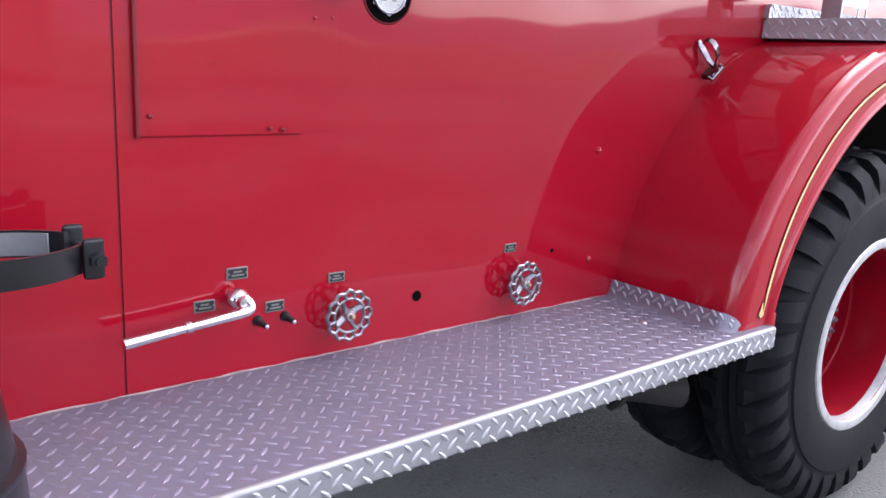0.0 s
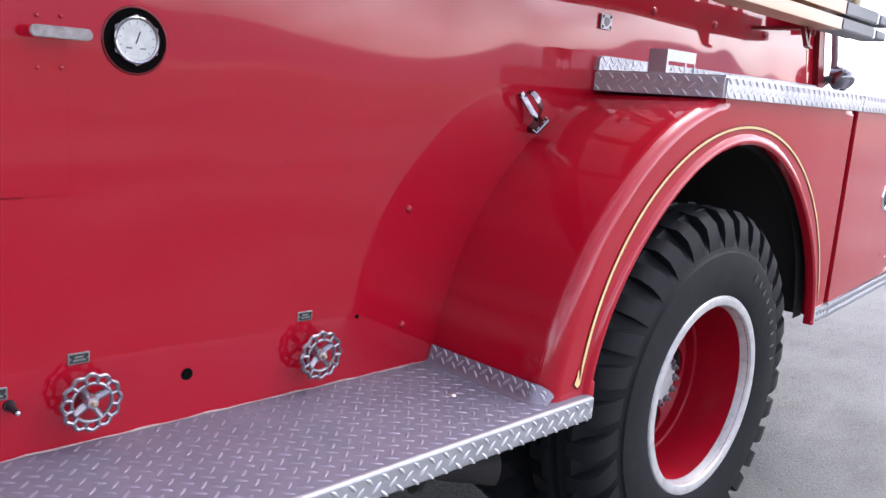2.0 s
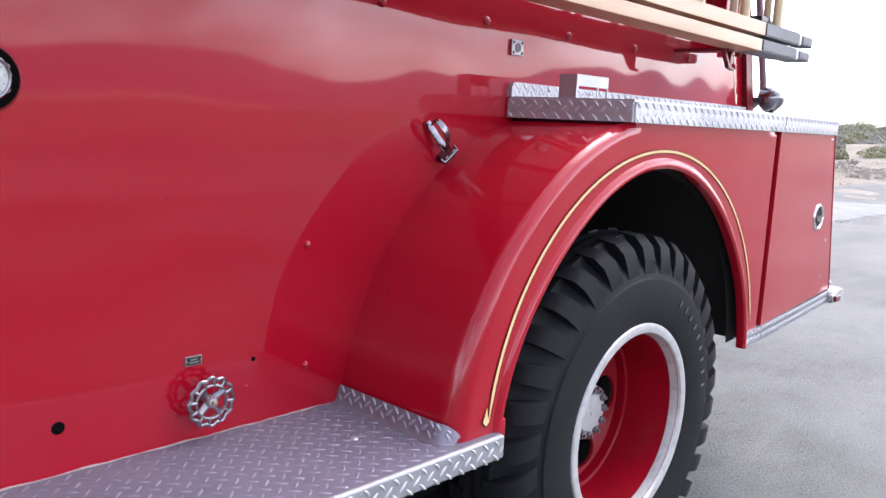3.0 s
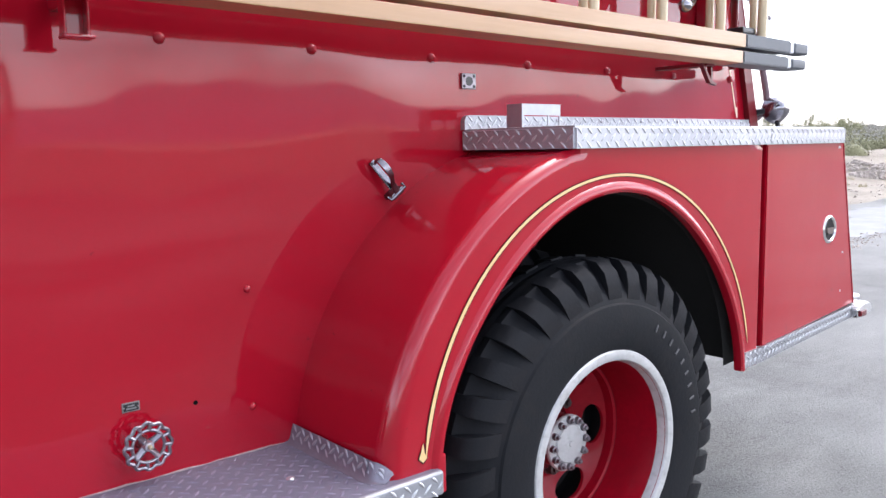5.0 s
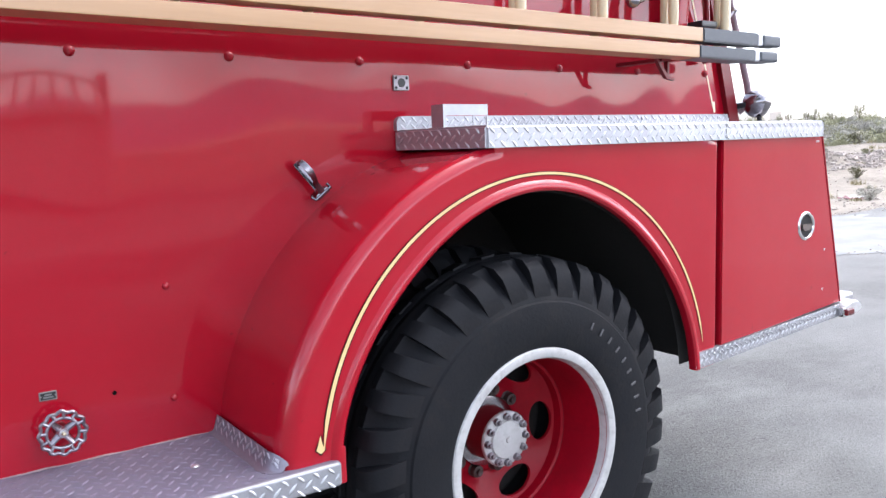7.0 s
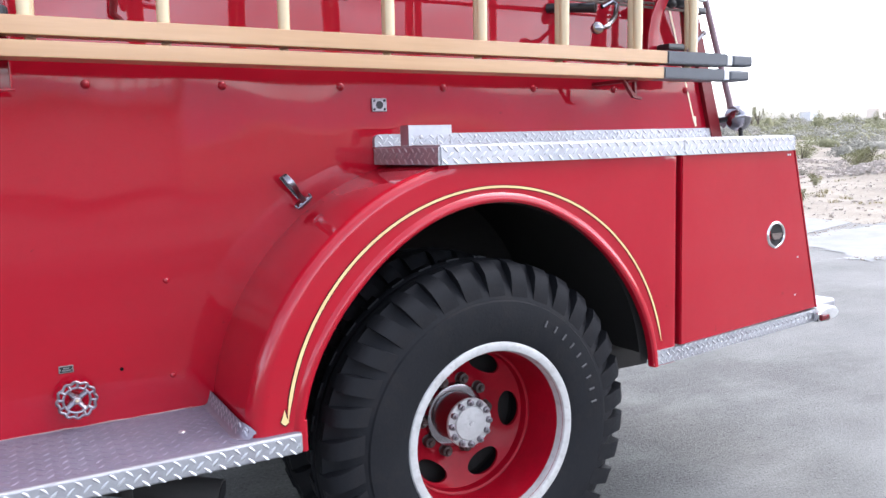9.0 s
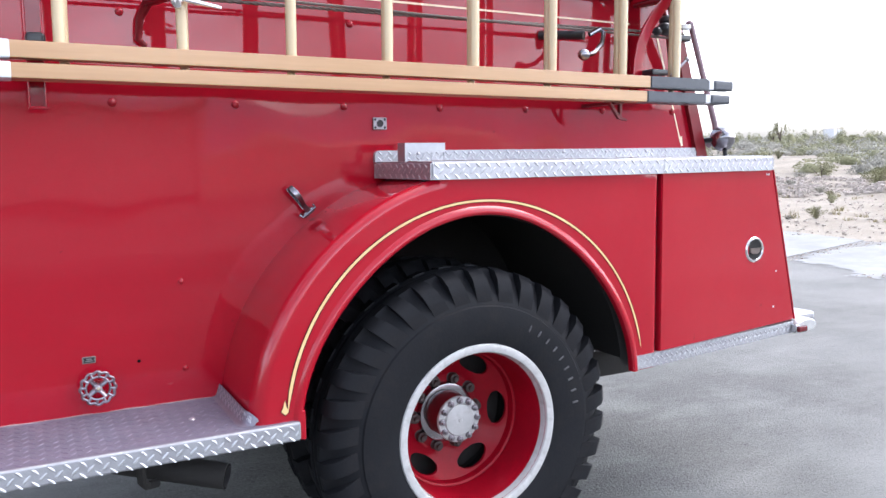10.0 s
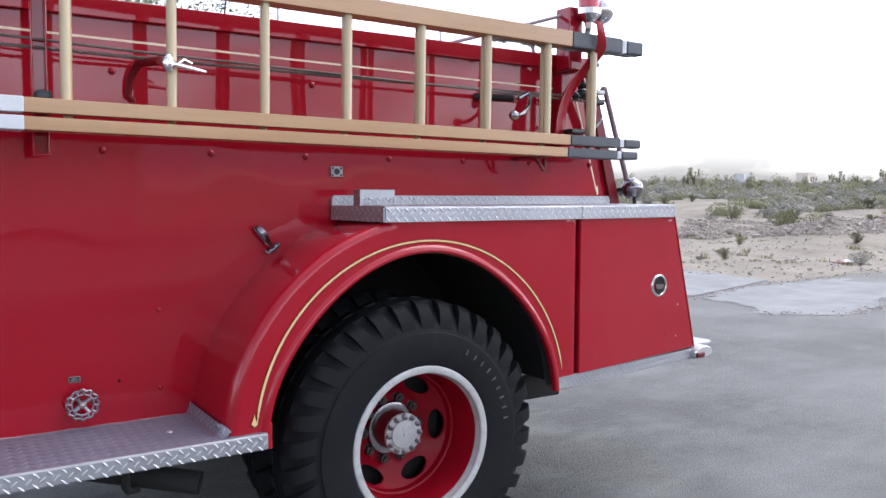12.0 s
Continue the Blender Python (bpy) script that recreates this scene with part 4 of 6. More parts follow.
def gauge():
    x, z = -1.4635, 1.347
    # flat black disc for the shaded hole round the gauge
    bm = bmesh.new()
    lathe(bm, [(0.0001, -0.0010), (0.0525, -0.0010)], x, z, 40)
    g = part("pressure_gauge", bm, VOID, truck, "round pressure gauge sunk in a dark hole")
    bm = bmesh.new()
    lathe(bm, [(0.0515, -0.0012), (0.0523, -0.0028), (0.0535, -0.0027), (0.0555, 0.0)], x, z, 48)
    part("hole_lip", bm, DARK_RED, g, "rolled dark red lip")
    bm = bmesh.new()
    lathe(bm, [(0.0320, -0.0050), (0.0332, -0.0080), (0.0358, -0.0088), (0.0378, -0.0070), (0.0382, -0.0030)], x + 0.001, z + 0.001, 40)
    part("bezel", bm, WORN_CHROME, g, "thick worn chrome bezel")
    bm = bmesh.new()
    slab(bm, [(x + 0.001 + 0.0412 * math.cos(radians(60 * k + 30)), z + 0.001 + 0.0412 * math.sin(radians(60 * k + 30))) for k in range(6)], -0.0052, -0.0012)
    part("bezel_nut", bm, AGED_CHROME, g, "worn six-sided collar")
    bm = bmesh.new()
    lathe(bm, [(0.0001, -0.0060), (0.034, -0.0060)], x + 0.001, z + 0.001, 40)
    d = part("dial", bm, GLASS_DIAL, g, "weathered pale dial")
    for k in range(11):
        a = radians(225 - 27 * k)
        bm = bmesh.new()
        box(bm, 0.026, 0.030, -0.0004, 0.0, -0.0006, 0.0006)
        bm.transform(Matrix.Translation((x + 0.001, -0.0061, z + 0.001)) @ Matrix.Rotation(-a, 4, "Y"))
        part("tick", bm, PLATE_RIM, d, smooth=False)
    bm = bmesh.new()
    box(bm, -0.006, 0.015, -0.0006, 0.0, -0.0010, 0.0010)
    bm.transform(Matrix.Translation((x + 0.001, -0.0064, z + 0.001)) @ Matrix.Rotation(radians(-70), 4, "Y"))
    part("needle", bm, TAG, d, smooth=False)
    for dx, dz in ((-0.012, -0.012), (0.011, -0.012)):
        bm = bmesh.new()
        box(bm, x + dx - 0.005, x + dx + 0.005, -0.0064, -0.0060, z + dz - 0.0014, z + dz + 0.0014)
        part("text_bar", bm, PLATE_RIM, d, smooth=False)
    # bare handle plate beside it
    bm = bmesh.new()
    slab(bm, [(px, pz) for px, pz in arc(-1.626, 1.3475, 0.0090, 90, 270, 8) + arc(-1.553, 1.3475, 0.0090, -90, 90, 8)], -0.036, -0.030)
    bmesh.ops.bevel(bm, geom=[e for e in bm.edges if abs(e.verts[0].co.y - e.verts[1].co.y) < 0.001], offset=0.0015, segments=2, affect="EDGES")
    h = part("hatch_handle", bm, HANDLE, truck, "worn bare metal flat handle")
    for xx in (-1.604, -1.568):
        bm = bmesh.new()
        rod(bm, (xx, -0.031, 1.347), (xx, 0.0, 1.347), 0.006, seg=10)
        part("post", bm, STEEL, h)
    for sx, sz in ((-1.615, 1.294), (-1.580, 1.296), (-1.614, 1.371), (-1.579, 1.373)):
        bm = bmesh.new()
        ball(bm, (sx, -0.0030, sz), 0.0036, (1, 0.5, 1), 8)
        part("screw", bm, RED, truck)


def hatch():
    bm = bmesh.new()
    box(bm, -1.921, -1.570, -0.0007, 0.0, 1.097, 1.62, 0.0003, 1)
    h = part("hatch", bm, RED, truck, "flush red hatch panel")
    bm = bmesh.new()
    box(bm, -1.921, -1.640, -0.0016, 0.0, 1.0945, 1.0968, 0.0004, 1)
    part("lower_seam", bm, SEAM, h)
    bm = bmesh.new()
    box(bm, -1.9285, -1.9215, -0.010, 0.0, 1.094, 1.62, 0.002, 2)
    part("hinge_edge", bm, DARK_RED, h)
    for sx, sz in ((-1.905, 1.128), (-1.905, 1.50), (-1.70, 1.106), (-1.676, 1.104)):
        bm = bmesh.new()
        ball(bm, (sx, -0.0055, sz), 0.0042, (1, 0.5, 1), 8)
        part("screw", bm, DARK_RED, h)


def socket():
    x0, x1, z0, z1 = -0.209, -0.160, 1.494, 1.534
    bm = bmesh.new()
    box(bm, x0, x1, -0.008, 0.0, z0, z1, 0.002, 2)
    s = part("socket_plate", bm, CAST, truck, "square chrome socket plate")
    cx, cz = (x0 + x1) / 2, (z0 + z1) / 2
    # no real hole: the bore's shade is a black disc
    bm = bmesh.new()
    lathe(bm, [(0.0001, -0.0086), (0.0108, -0.0086), (0.0116, -0.0092), (0.0124, -0.008)], cx, cz, 16)
    part("bore", bm, BLACK, s)
    for dx in (-0.017, 0.017):
        for dz in (-0.013, 0.013):
            bm = bmesh.new()
            ball(bm, (cx + dx, -0.008, cz + dz), 0.0042, (1, 0.6, 1), 8)
            part("screw", bm, TAG, s)


def ribbon(bm, pts, across, half, thick):
    """A bent flat strap along points."""
    pts, across = [Vector(p) for p in pts], Vector(across).normalized()
    rows = []
    for i, p in enumerate(pts):
        d = (pts[min(i + 1, len(pts) - 1)] - pts[max(i - 1, 0)]).normalized()
        nn = d.cross(across).normalized() * thick
        h = half[i] if isinstance(half, (list, tuple)) else half
        rows.append([bm.verts.new(p + across * h * s + nn * t) for s, t in ((-1, -0.6), (-0.8, -1), (0.8, -1), (1, -0.6), (1, 0.6), (0.8, 1), (-0.8, 1), (-1, 0.6))])
    for a, b in zip(rows, rows[1:]):
        for k in range(8):
            bm.faces.new((a[k], a[(k + 1) % 8], b[(k + 1) % 8], b[k]))
    bm.faces.new(rows[0][::-1]), bm.faces.new(rows[-1])
    return bm


def latch():
    """Chrome strap catch: hooked top, bellied middle and a wide foot."""
    a, b = Vector((-0.508, 0, 1.316)), Vector((-0.430, 0, 1.212))
    d = (b - a).normalized()
    side = d.cross(Vector((0, 1, 0))).normalized()
    def at(t, y):
        p = a + d * t
        return (p.x, y, p.z)
    bm = bmesh.new()
    ribbon(bm, [at(0.012, -0.020), at(0.002, -0.030), at(0.002, -0.042), at(0.012, -0.050), at(0.030, -0.054), at(0.048, -0.052), at(0.062, -0.044), at(0.074, -0.036), at(0.100, -0.033)],
           side, [0.006, 0.0065, 0.007, 0.0082, 0.0088, 0.0075, 0.0065, 0.007, 0.0085], 0.002)
    l = part("latch", bm, AGED_CHROME, truck, "chrome spring catch with a wide foot")
    bm = bmesh.new()
    ribbon(bm, [at(0.006, -0.006), at(0.03, -0.012), at(0.058, -0.018), at(0.085, -0.026)], side, [0.008, 0.009, 0.009, 0.010], 0.002)
    part("keeper", bm, AGED_CHROME, l)
    foot = a + d * 0.104
    bm = bmesh.new()
    tube(bm, [foot + side * 0.027 + Vector((0, -0.026, 0)) - d * 0.010, foot + side * 0.026 + Vector((0, -0.032, 0)), foot - side * 0.026 + Vector((0, -0.032, 0)), foot - side * 0.027 + Vector((0, -0.026, 0)) - d * 0.010], 0.0045, 8)
    part("pivot", bm, AGED_CHROME, l)
    bm = bmesh.new()
    box(bm, -0.020, 0.020, -0.034, 0.004, -0.008, 0.008, 0.003, 2, m=Matrix.Translation((foot.x, 0, foot.z)) @ Matrix.Rotation(math.atan2(-side.z, side.x), 4, "Y"))
    part("foot", bm, AGED_CHROME, l)


rivets()
hand_wheel(-1.554, 0.758, 0.0)
hand_wheel(-1.093, 0.757, 0.15)
name_plate(-1.781, -1.741, 0.846, 0.868)
name_plate(-1.840, -1.802, 0.796, 0.817)
name_plate(-1.708, -1.670, 0.776, 0.797)
name_plate(-1.578, -1.542, 0.814, 0.834)
name_plate(-1.128, -1.092, 0.823, 0.843)
drain_lever()
knobs()
gauge()
hatch()
socket()
latch()


# ---------------------------------------------------------------- ladder gear on the body
def ladder_supports():
    # front arm: channel with a rubber shoe
    bm = bmesh.new()
    box(bm, -1.222, -1.178, -0.104, -0.098, 1.545, 2.10, 0.002, 1)
    box(bm, -1.222, -1.217, -0.128, -0.104, 1.545, 2.10, 0.002, 1)
    box(bm, -1.183, -1.178, -0.128, -0.104, 1.545, 2.10, 0.002, 1)
    box(bm, -1.224, -1.172, -0.136, -0.096, 1.540, 1.546, 0.002, 1)
    box(bm, -1.212, -1.188, -0.098, 0.0, 1.60, 1.64, 0.003, 1)
    arm = part("ladder_arm", bm, RED, truck, "red channel arm that carries the ladder")
    bm = bmesh.new()
    box(bm, -1.222, -1.175, -0.195, -0.130, 1.690, 1.728, 0.012, 3)
    part("rubber_shoe", bm, BLACK, arm)
    bm = bmesh.new()
    tube(bm, [(-1.19, -0.11, 2.08), (-1.19, -0.16, 2.125), (-1.19, -0.22, 2.12)], 0.02, 8)
    part("arm_head", bm, RED, arm)
    # small hooks under the rear end
    bm = bmesh.new()
    slab(bm, [(0.622, 1.590), (0.632, 1.590), (0.675, 1.541), (0.675, 1.590), (0.684, 1.590), (0.684, 1.535), (0.709, 1.528), (0.707, 1.522), (0.671, 1.528)], -0.186, -0.172)
    box(bm, 0.645, 0.685, -0.19, 0.0, 1.580, 1.59)
    part("ladder_hook", bm, DARK_RED, truck)
    # rear support: curved arm and post
    bm = bmesh.new()
    ribbon(bm, [(0.784, -0.150, 1.685), (0.788, -0.150, 1.740), (0.800, -0.152, 1.800), (0.826, -0.156, 1.860), (0.860, -0.166, 1.915), (0.892, -0.184, 1.960), (0.910, -0.212, 1.998), (0.912, -0.246, 2.026), (0.902, -0.274, 2.050), (0.890, -0.286, 2.080), (0.882, -0.288, 2.110), (0.877, -0.286, 2.140)],
           (1, -0.1, -0.25), [0.021, 0.021, 0.021, 0.021, 0.022, 0.023, 0.024, 0.024, 0.023, 0.021, 0.019, 0.016], 0.006)
    part("curved_arm", bm, RED, truck, "curved red ladder arm")
    # crossing dark arm, shaped as the curved arm's reflection in the panel
    bm = bmesh.new()
    tube(bm, [(1.06, -0.03, 1.60), (1.05, -0.04, 1.75), (1.00, -0.07, 1.90), (0.93, -0.1, 2.0)], 0.02, 10, flat=0.6)
    part("curved_arm", bm, DARK_RED, truck)
    bm = bmesh.new()
    box(bm, 0.86, 0.935, -0.12, -0.03, 1.97, 2.235, 0.006, 2)
    part("lamp_post", bm, RED, truck, "upright red lamp post")
    bm = bmesh.new()
    box(bm, 0.858, 0.90, -0.17, -0.03, 1.955, 1.968, 0.004, 1)
    part("arm_bracket", bm, DARK_RED, truck)
    bm = bmesh.new()
    box(bm, 0.868, 0.905, -0.062, -0.002, 1.60, 1.985, 0.004, 2)
    part("support_plate", bm, RED, truck)
    # black clamp with a bright eye
    bm = bmesh.new()
    box(bm, 0.79, 0.865, -0.225, -0.165, 1.684, 1.706, 0.005, 2)
    part("rubber_pad", bm, BLACK, truck)
    bm = bmesh.new()
    rod(bm, (0.337, 0.02, 2.046), (0.875, -0.06, 2.208), 0.0075)
    part("brace_rod", bm, GREY_TUBE, truck, "slim dark brace rod")


def top_handrail():
    """Bright handrail on short posts along the top of the body."""
    r = thing("handrail", (-0.1, 0.012, 2.045), "slim bright steel handrail on short posts atop the body", "handrail")
    inv = r.matrix_world.inverted()
    bm = bmesh.new()
    tube(bm, [(-2.4, 0.022, 2.118), (-0.9, 0.022, 2.116), (0.70, 0.022, 2.092), (0.755, 0.022, 2.086), (0.775, 0.022, 2.07), (0.78, 0.022, 2.043)], 0.0092, 10)
    o = part("rail", bm, STEEL, r)
    o.matrix_parent_inverse = inv
    for x in (-1.8, -1.1, -0.40, 0.295):
        bm = bmesh.new()
        top = 2.116 - 0.015 * max(0.0, x + 0.9)
        rod(bm, (x, 0.022, 2.044), (x, 0.022, top), 0.0062, seg=10)
        rod(bm, (x, 0.022, 2.044), (x, 0.022, 2.050), 0.015, seg=12)
        o = part("post", bm, STEEL, r)
        o.matrix_parent_inverse = inv


def beacon():
    b = thing("beacon_lamp", (0.925, -0.2, 2.115), "red beacon lamp on a chrome base atop the ladder arm", "lamp")
    b.parent = None
    def put(name, bm, m, label=""):
        o = part(name, bm, m, b, label)
        o.matrix_parent_inverse = b.matrix_world.inverted()
        return o
    def turned(profile, seg=28):
        bm = bmesh.new()
        lathe(bm, profile, 0, 0, seg)
        bm.transform(Matrix.Translation((0.932, -0.16, 0)) @ Matrix.Rotation(radians(90), 4, "X"))
        return bm
    put("base", turned([(0.0001, 2.14), (0.014, 2.14), (0.017, 2.165), (0.036, 2.182), (0.053, 2.198), (0.055, 2.222), (0.047, 2.227)]), CHROME, "chrome base")
    put("lens", turned([(0.044, 2.225), (0.046, 2.30), (0.042, 2.335), (0.025, 2.355), (0.0001, 2.36)]), RED_LENS, "red lens")
    bm = bmesh.new()
    tube(bm, [(0.932, -0.16, 2.15), (0.925, -0.16, 2.125), (0.90, -0.17, 2.105)], 0.012, 8)
    put("bracket", bm, BLACK)
    f = thing("flood_lamp", (0.985, -0.19, 2.17), "round chrome flood lamp beside the red beacon", "lamp")
    bm = bmesh.new()
    ball(bm, (1.020, -0.14, 2.230), 0.062, (0.9, 1, 0.95), 24)
    o = part("bowl", bm, CHROME, f)
    o.matrix_parent_inverse = f.matrix_world.inverted()
    bm = bmesh.new()
    tube(bm, [(1.000, -0.15, 2.18), (0.992, -0.165, 2.15), (0.985, -0.19, 2.11)], 0.010, 8)
    o = part("stalk", bm, STEEL, f)
    o.matrix_parent_inverse = f.matrix_world.inverted()
    # lower lamp at the rear corner
    w = thing("work_lamp", (1.27, -0.03, 1.43), "round chrome work lamp on a dark bracket at the rear corner", "lamp")
    inv = w.matrix_world.inverted()
    aim = Matrix.Translation((1.312, -0.068, 1.463)) @ Matrix.Rotation(radians(-28), 4, "Z") @ Matrix.Rotation(radians(-10), 4, "X")
    bm = bmesh.new()
    lathe(bm, [(0.0001, -0.046), (0.016, -0.044), (0.030, -0.036), (0.041, -0.022), (0.047, -0.004), (0.050, 0.010), (0.052, 0.012), (0.052, 0.018), (0.047, 0.021)], 0, 0, 28)
    bm.transform(aim)
    o = part("bowl", bm, WORN_CHROME, w)
    o.matrix_parent_inverse = inv
    bm = bmesh.new()
    lathe(bm, [(0.047, 0.020), (0.030, 0.027), (0.0001, 0.030)], 0, 0, 24)
    bm.transform(aim)
    o = part("lens", bm, GLASS_DIAL, w, "pale glass lens")
    o.matrix_parent_inverse = inv
    bm = bmesh.new()
    tube(bm, [(1.262, -0.004, 1.452), (1.272, -0.030, 1.455), (1.286, -0.048, 1.458)], 0.012, 8)
    o = part("bracket", bm, BLACK, w, "dark mounting bracket")
    o.matrix_parent_inverse = inv
    bm = bmesh.new()
    rod(bm, (1.318, -0.070, 1.414), (1.322, -0.070, 1.386), 0.009, seg=10)
    o = part("stud", bm, BLACK, w)
    o.matrix_parent_inverse = inv


def rails_and_cable():
    bm = bmesh.new()
    tube(bm, [(1.138, -0.02, 1.915), (1.154, -0.035, 1.908), (1.226, -0.035, 1.708), (1.294, -0.035, 1.525), (1.312, -0.03, 1.465), (1.290, 0.0, 1.43)], 0.0125, 12)
    ball(bm, (1.150, -0.033, 1.911), 0.0165, (1, 1, 1), 10)
    part("grab_rail", bm, GREY_TUBE, truck, "dark painted grab rail")
    # gold lines on the panel
    for pts, w in (([(-3.2, 1.950), (0.93, 1.899)], 0.0048), ([(1.008, 1.865), (1.143, 1.445)], 0.005), ([(1.143, 1.470), (1.150, 1.432)], 0.007)):
        (xa, za), (xb, zb) = pts
        d = Vector((xb - xa, zb - za)).normalized()
        n = Vector((-d.y, d.x)) * w
        v = [(xa + n.x, -0.0015, za + n.y), (xb + n.x * 0.6, -0.0015, zb + n.y * 0.6), (xb - n.x * 0.6, -0.0015, zb - n.y * 0.6), (xa - n.x, -0.0015, za - n.y)]
        piece("pinstripe", v, [(0, 1, 2, 3)], PALE_GOLD, truck, "pale gold pinstripe")
    # crank on a dark spindle
    bm = bmesh.new()
    rod(bm, (0.455, 0.0, 1.836), (0.548, -0.14, 1.822), 0.016, seg=14)
    c = part("reel_crank", bm, BLACK, truck, "dark spindle with a bright bent crank handle")
    bm = bmesh.new()
    tube(bm, [(0.56, -0.155, 1.822), (0.605, -0.16, 1.845), (0.612, -0.17, 1.83), (0.595, -0.18, 1.79), (0.555, -0.19, 1.755), (0.52, -0.20, 1.745)], 0.0085, 10)
    part("crank_arm", bm, WORN_CHROME, c)
    bm = bmesh.new()
    ball(bm, (0.500, -0.205, 1.745), 0.021, (1.1, 1, 0.95), 14)
    part("crank_knob", bm, WORN_CHROME, c)


ladder_supports()
top_handrail()
beacon()
rails_and_cable()


# ---------------------------------------------------------------- ladders
def ladder(name, label, y, z_low, z_high, x0, rail_low, rail_high, depth, rung_x, tip_from, cap_x, rung_r):
    """A wooden ladder lying on its edge: two long rails with black tips, upright rungs, white band at the butt."""
    lad = thing(name, (0, y, z_low), label, "ladder", "wooden ladders on the truck")
    inv = lad.matrix_world.inverted()
    def put(nm, bm, m, parent, lab="", **kw):
        o = part(nm, bm, m, parent, lab, **kw)
        o.matrix_parent_inverse = inv if parent is lad else Matrix.Identity(4)
        return o
    for z, rail in ((z_low, rail_low), (z_high, rail_high)):
        bm = bmesh.new()
        front = -0.258 if z == z_low else y - depth / 2
        box(bm, x0, tip_from, front, y + depth / 2, z - rail / 2, z + rail / 2, 0.003, 2)
        r = put("rail", bm, WOOD, lad, "varnished wooden rail")
        bm = bmesh.new()
        outline = [(tip_from, z - rail / 2), (cap_x, z - rail / 2), (cap_x, z + rail / 2), (tip_from, z + rail / 2)]
        slab(bm, outline, front - 0.002, y + depth / 2 + 0.002)
        bmesh.ops.bevel(bm, geom=bm.edges[:], offset=0.004, segments=2, affect="EDGES")
        put("tip_sleeve", bm, TIP, lad, "black sleeve")
        bm = bmesh.new()
        box(bm, cap_x, cap_x + 0.028, front + 0.003, y + depth / 2 - 0.003, z - rail / 2 + 0.003, z + rail / 2 - 0.003, 0.003, 1)
        put("band", bm, WHITE, lad, "white painted band")
        bm = bmesh.new()
        box(bm, cap_x + 0.028, cap_x + 0.125, front, y + depth / 2, z - rail / 2 + 0.002, z + rail / 2 - 0.002, 0.008, 3)
        put("tip", bm, TIP, lad, "black rounded tip")
        bm = bmesh.new()
        box(bm, x0, -1.257, front - 0.0015, y + depth / 2 + 0.0015, z - rail / 2 - 0.0015, z + rail / 2 + 0.0015, 0.005, 2)
        put("butt_band", bm, WHITE, lad, "white painted butt")
    for x in rung_x:
        bm = bmesh.new()
        a, b = z_low + rail_low / 2 - 0.004, z_high - rail_high / 2 + 0.004
        prof = [(a, 0.96), (a + 0.06, 1.0), ((a + b) / 2, 1.02), (b - 0.06, 1.0), (b, 0.96)]
        tube(bm, [(x, y, z) for z, _ in prof], [rung_r * k for _, k in prof], 14)
        put("rung", bm, RUNG, lad, "pale wooden rung")
    pivot = Vector((-0.25, y, z_low))
    lad.matrix_world = Matrix.Translation(pivot + Vector((0, 0, 0.004))) @ Matrix.Rotation(0.0105, 4, "Y") @ Matrix.Translation(-pivot) @ lad.matrix_world
    return lad


RUNGS = [-1.146 + 0.2985 * k for k in range(7)] + [0.893]
ladder("bed_ladder", "varnished wooden ladder with pale rungs and black tips, on edge", -0.232, 1.662, 2.072, -1.75, 0.042, 0.062, 0.052, [-1.444] + RUNGS, 0.753, 1.035, 0.0155)
ladder("fly_ladder", "varnished wooden ladder with black tips nested in the other ladder", -0.188, 1.611, 2.068, -1.75, 0.038, 0.050, 0.034, [-1.425] + [x + 0.011 for x in RUNGS[:7]] + [0.912], 0.738, 1.02, 0.0125)


def rope_line():
    """Dark wire rope behind the rungs: two strands laid together, ending in a clamp."""
    r = thing("wire_rope", (-0.2, -0.1, 1.85), "dark twisted wire rope stretched behind the rungs", "rope")
    inv = r.matrix_world.inverted()
    for s in (0, math.pi):
        bm = bmesh.new()
        n = 420
        tube(bm, [(-1.9 + i * 2.95 / n, -0.105 + 0.0022 * math.cos(i * 0.9 + s), 1.868 - 0.010 * i / n - 0.010 * math.sin(math.pi * i / n) + 0.0022 * math.sin(i * 0.9 + s)) for i in range(n + 1)], 0.0042, 5)
        o = part("strand", bm, ROPE, r)
        o.matrix_parent_inverse = inv
    bm = bmesh.new()
    tube(bm, [(-1.9, -0.12, 1.905), (-0.9, -0.115, 1.872), (0.0, -0.112, 1.855), (1.0, -0.11, 1.838)], 0.0045, 6)
    o = part("cord", bm, ROPE, r)
    o.matrix_parent_inverse = inv
    bm = bmesh.new()
    box(bm, 0.985, 1.07, -0.125, -0.085, 1.828, 1.852, 0.006, 2)
    ball(bm, (0.945, -0.12, 1.868), 0.028, (1.4, 1, 0.9), 12)
    ball(bm, (0.905, -0.118, 1.858), 0.018, (1.3, 1, 0.9), 12)
    ball(bm, (0.975, -0.10, 1.900), 0.032, (1.2, 1, 0.8), 12)
    o = part("clamp", bm, BLACK, r)
    o.matrix_parent_inverse = inv
    bm = bmesh.new()
    box(bm, 1.00, 1.045, -0.150, -0.125, 1.868, 1.888, 0.004, 2)
    o = part("eye", bm, SILVER, r)
    o.matrix_parent_inverse = inv


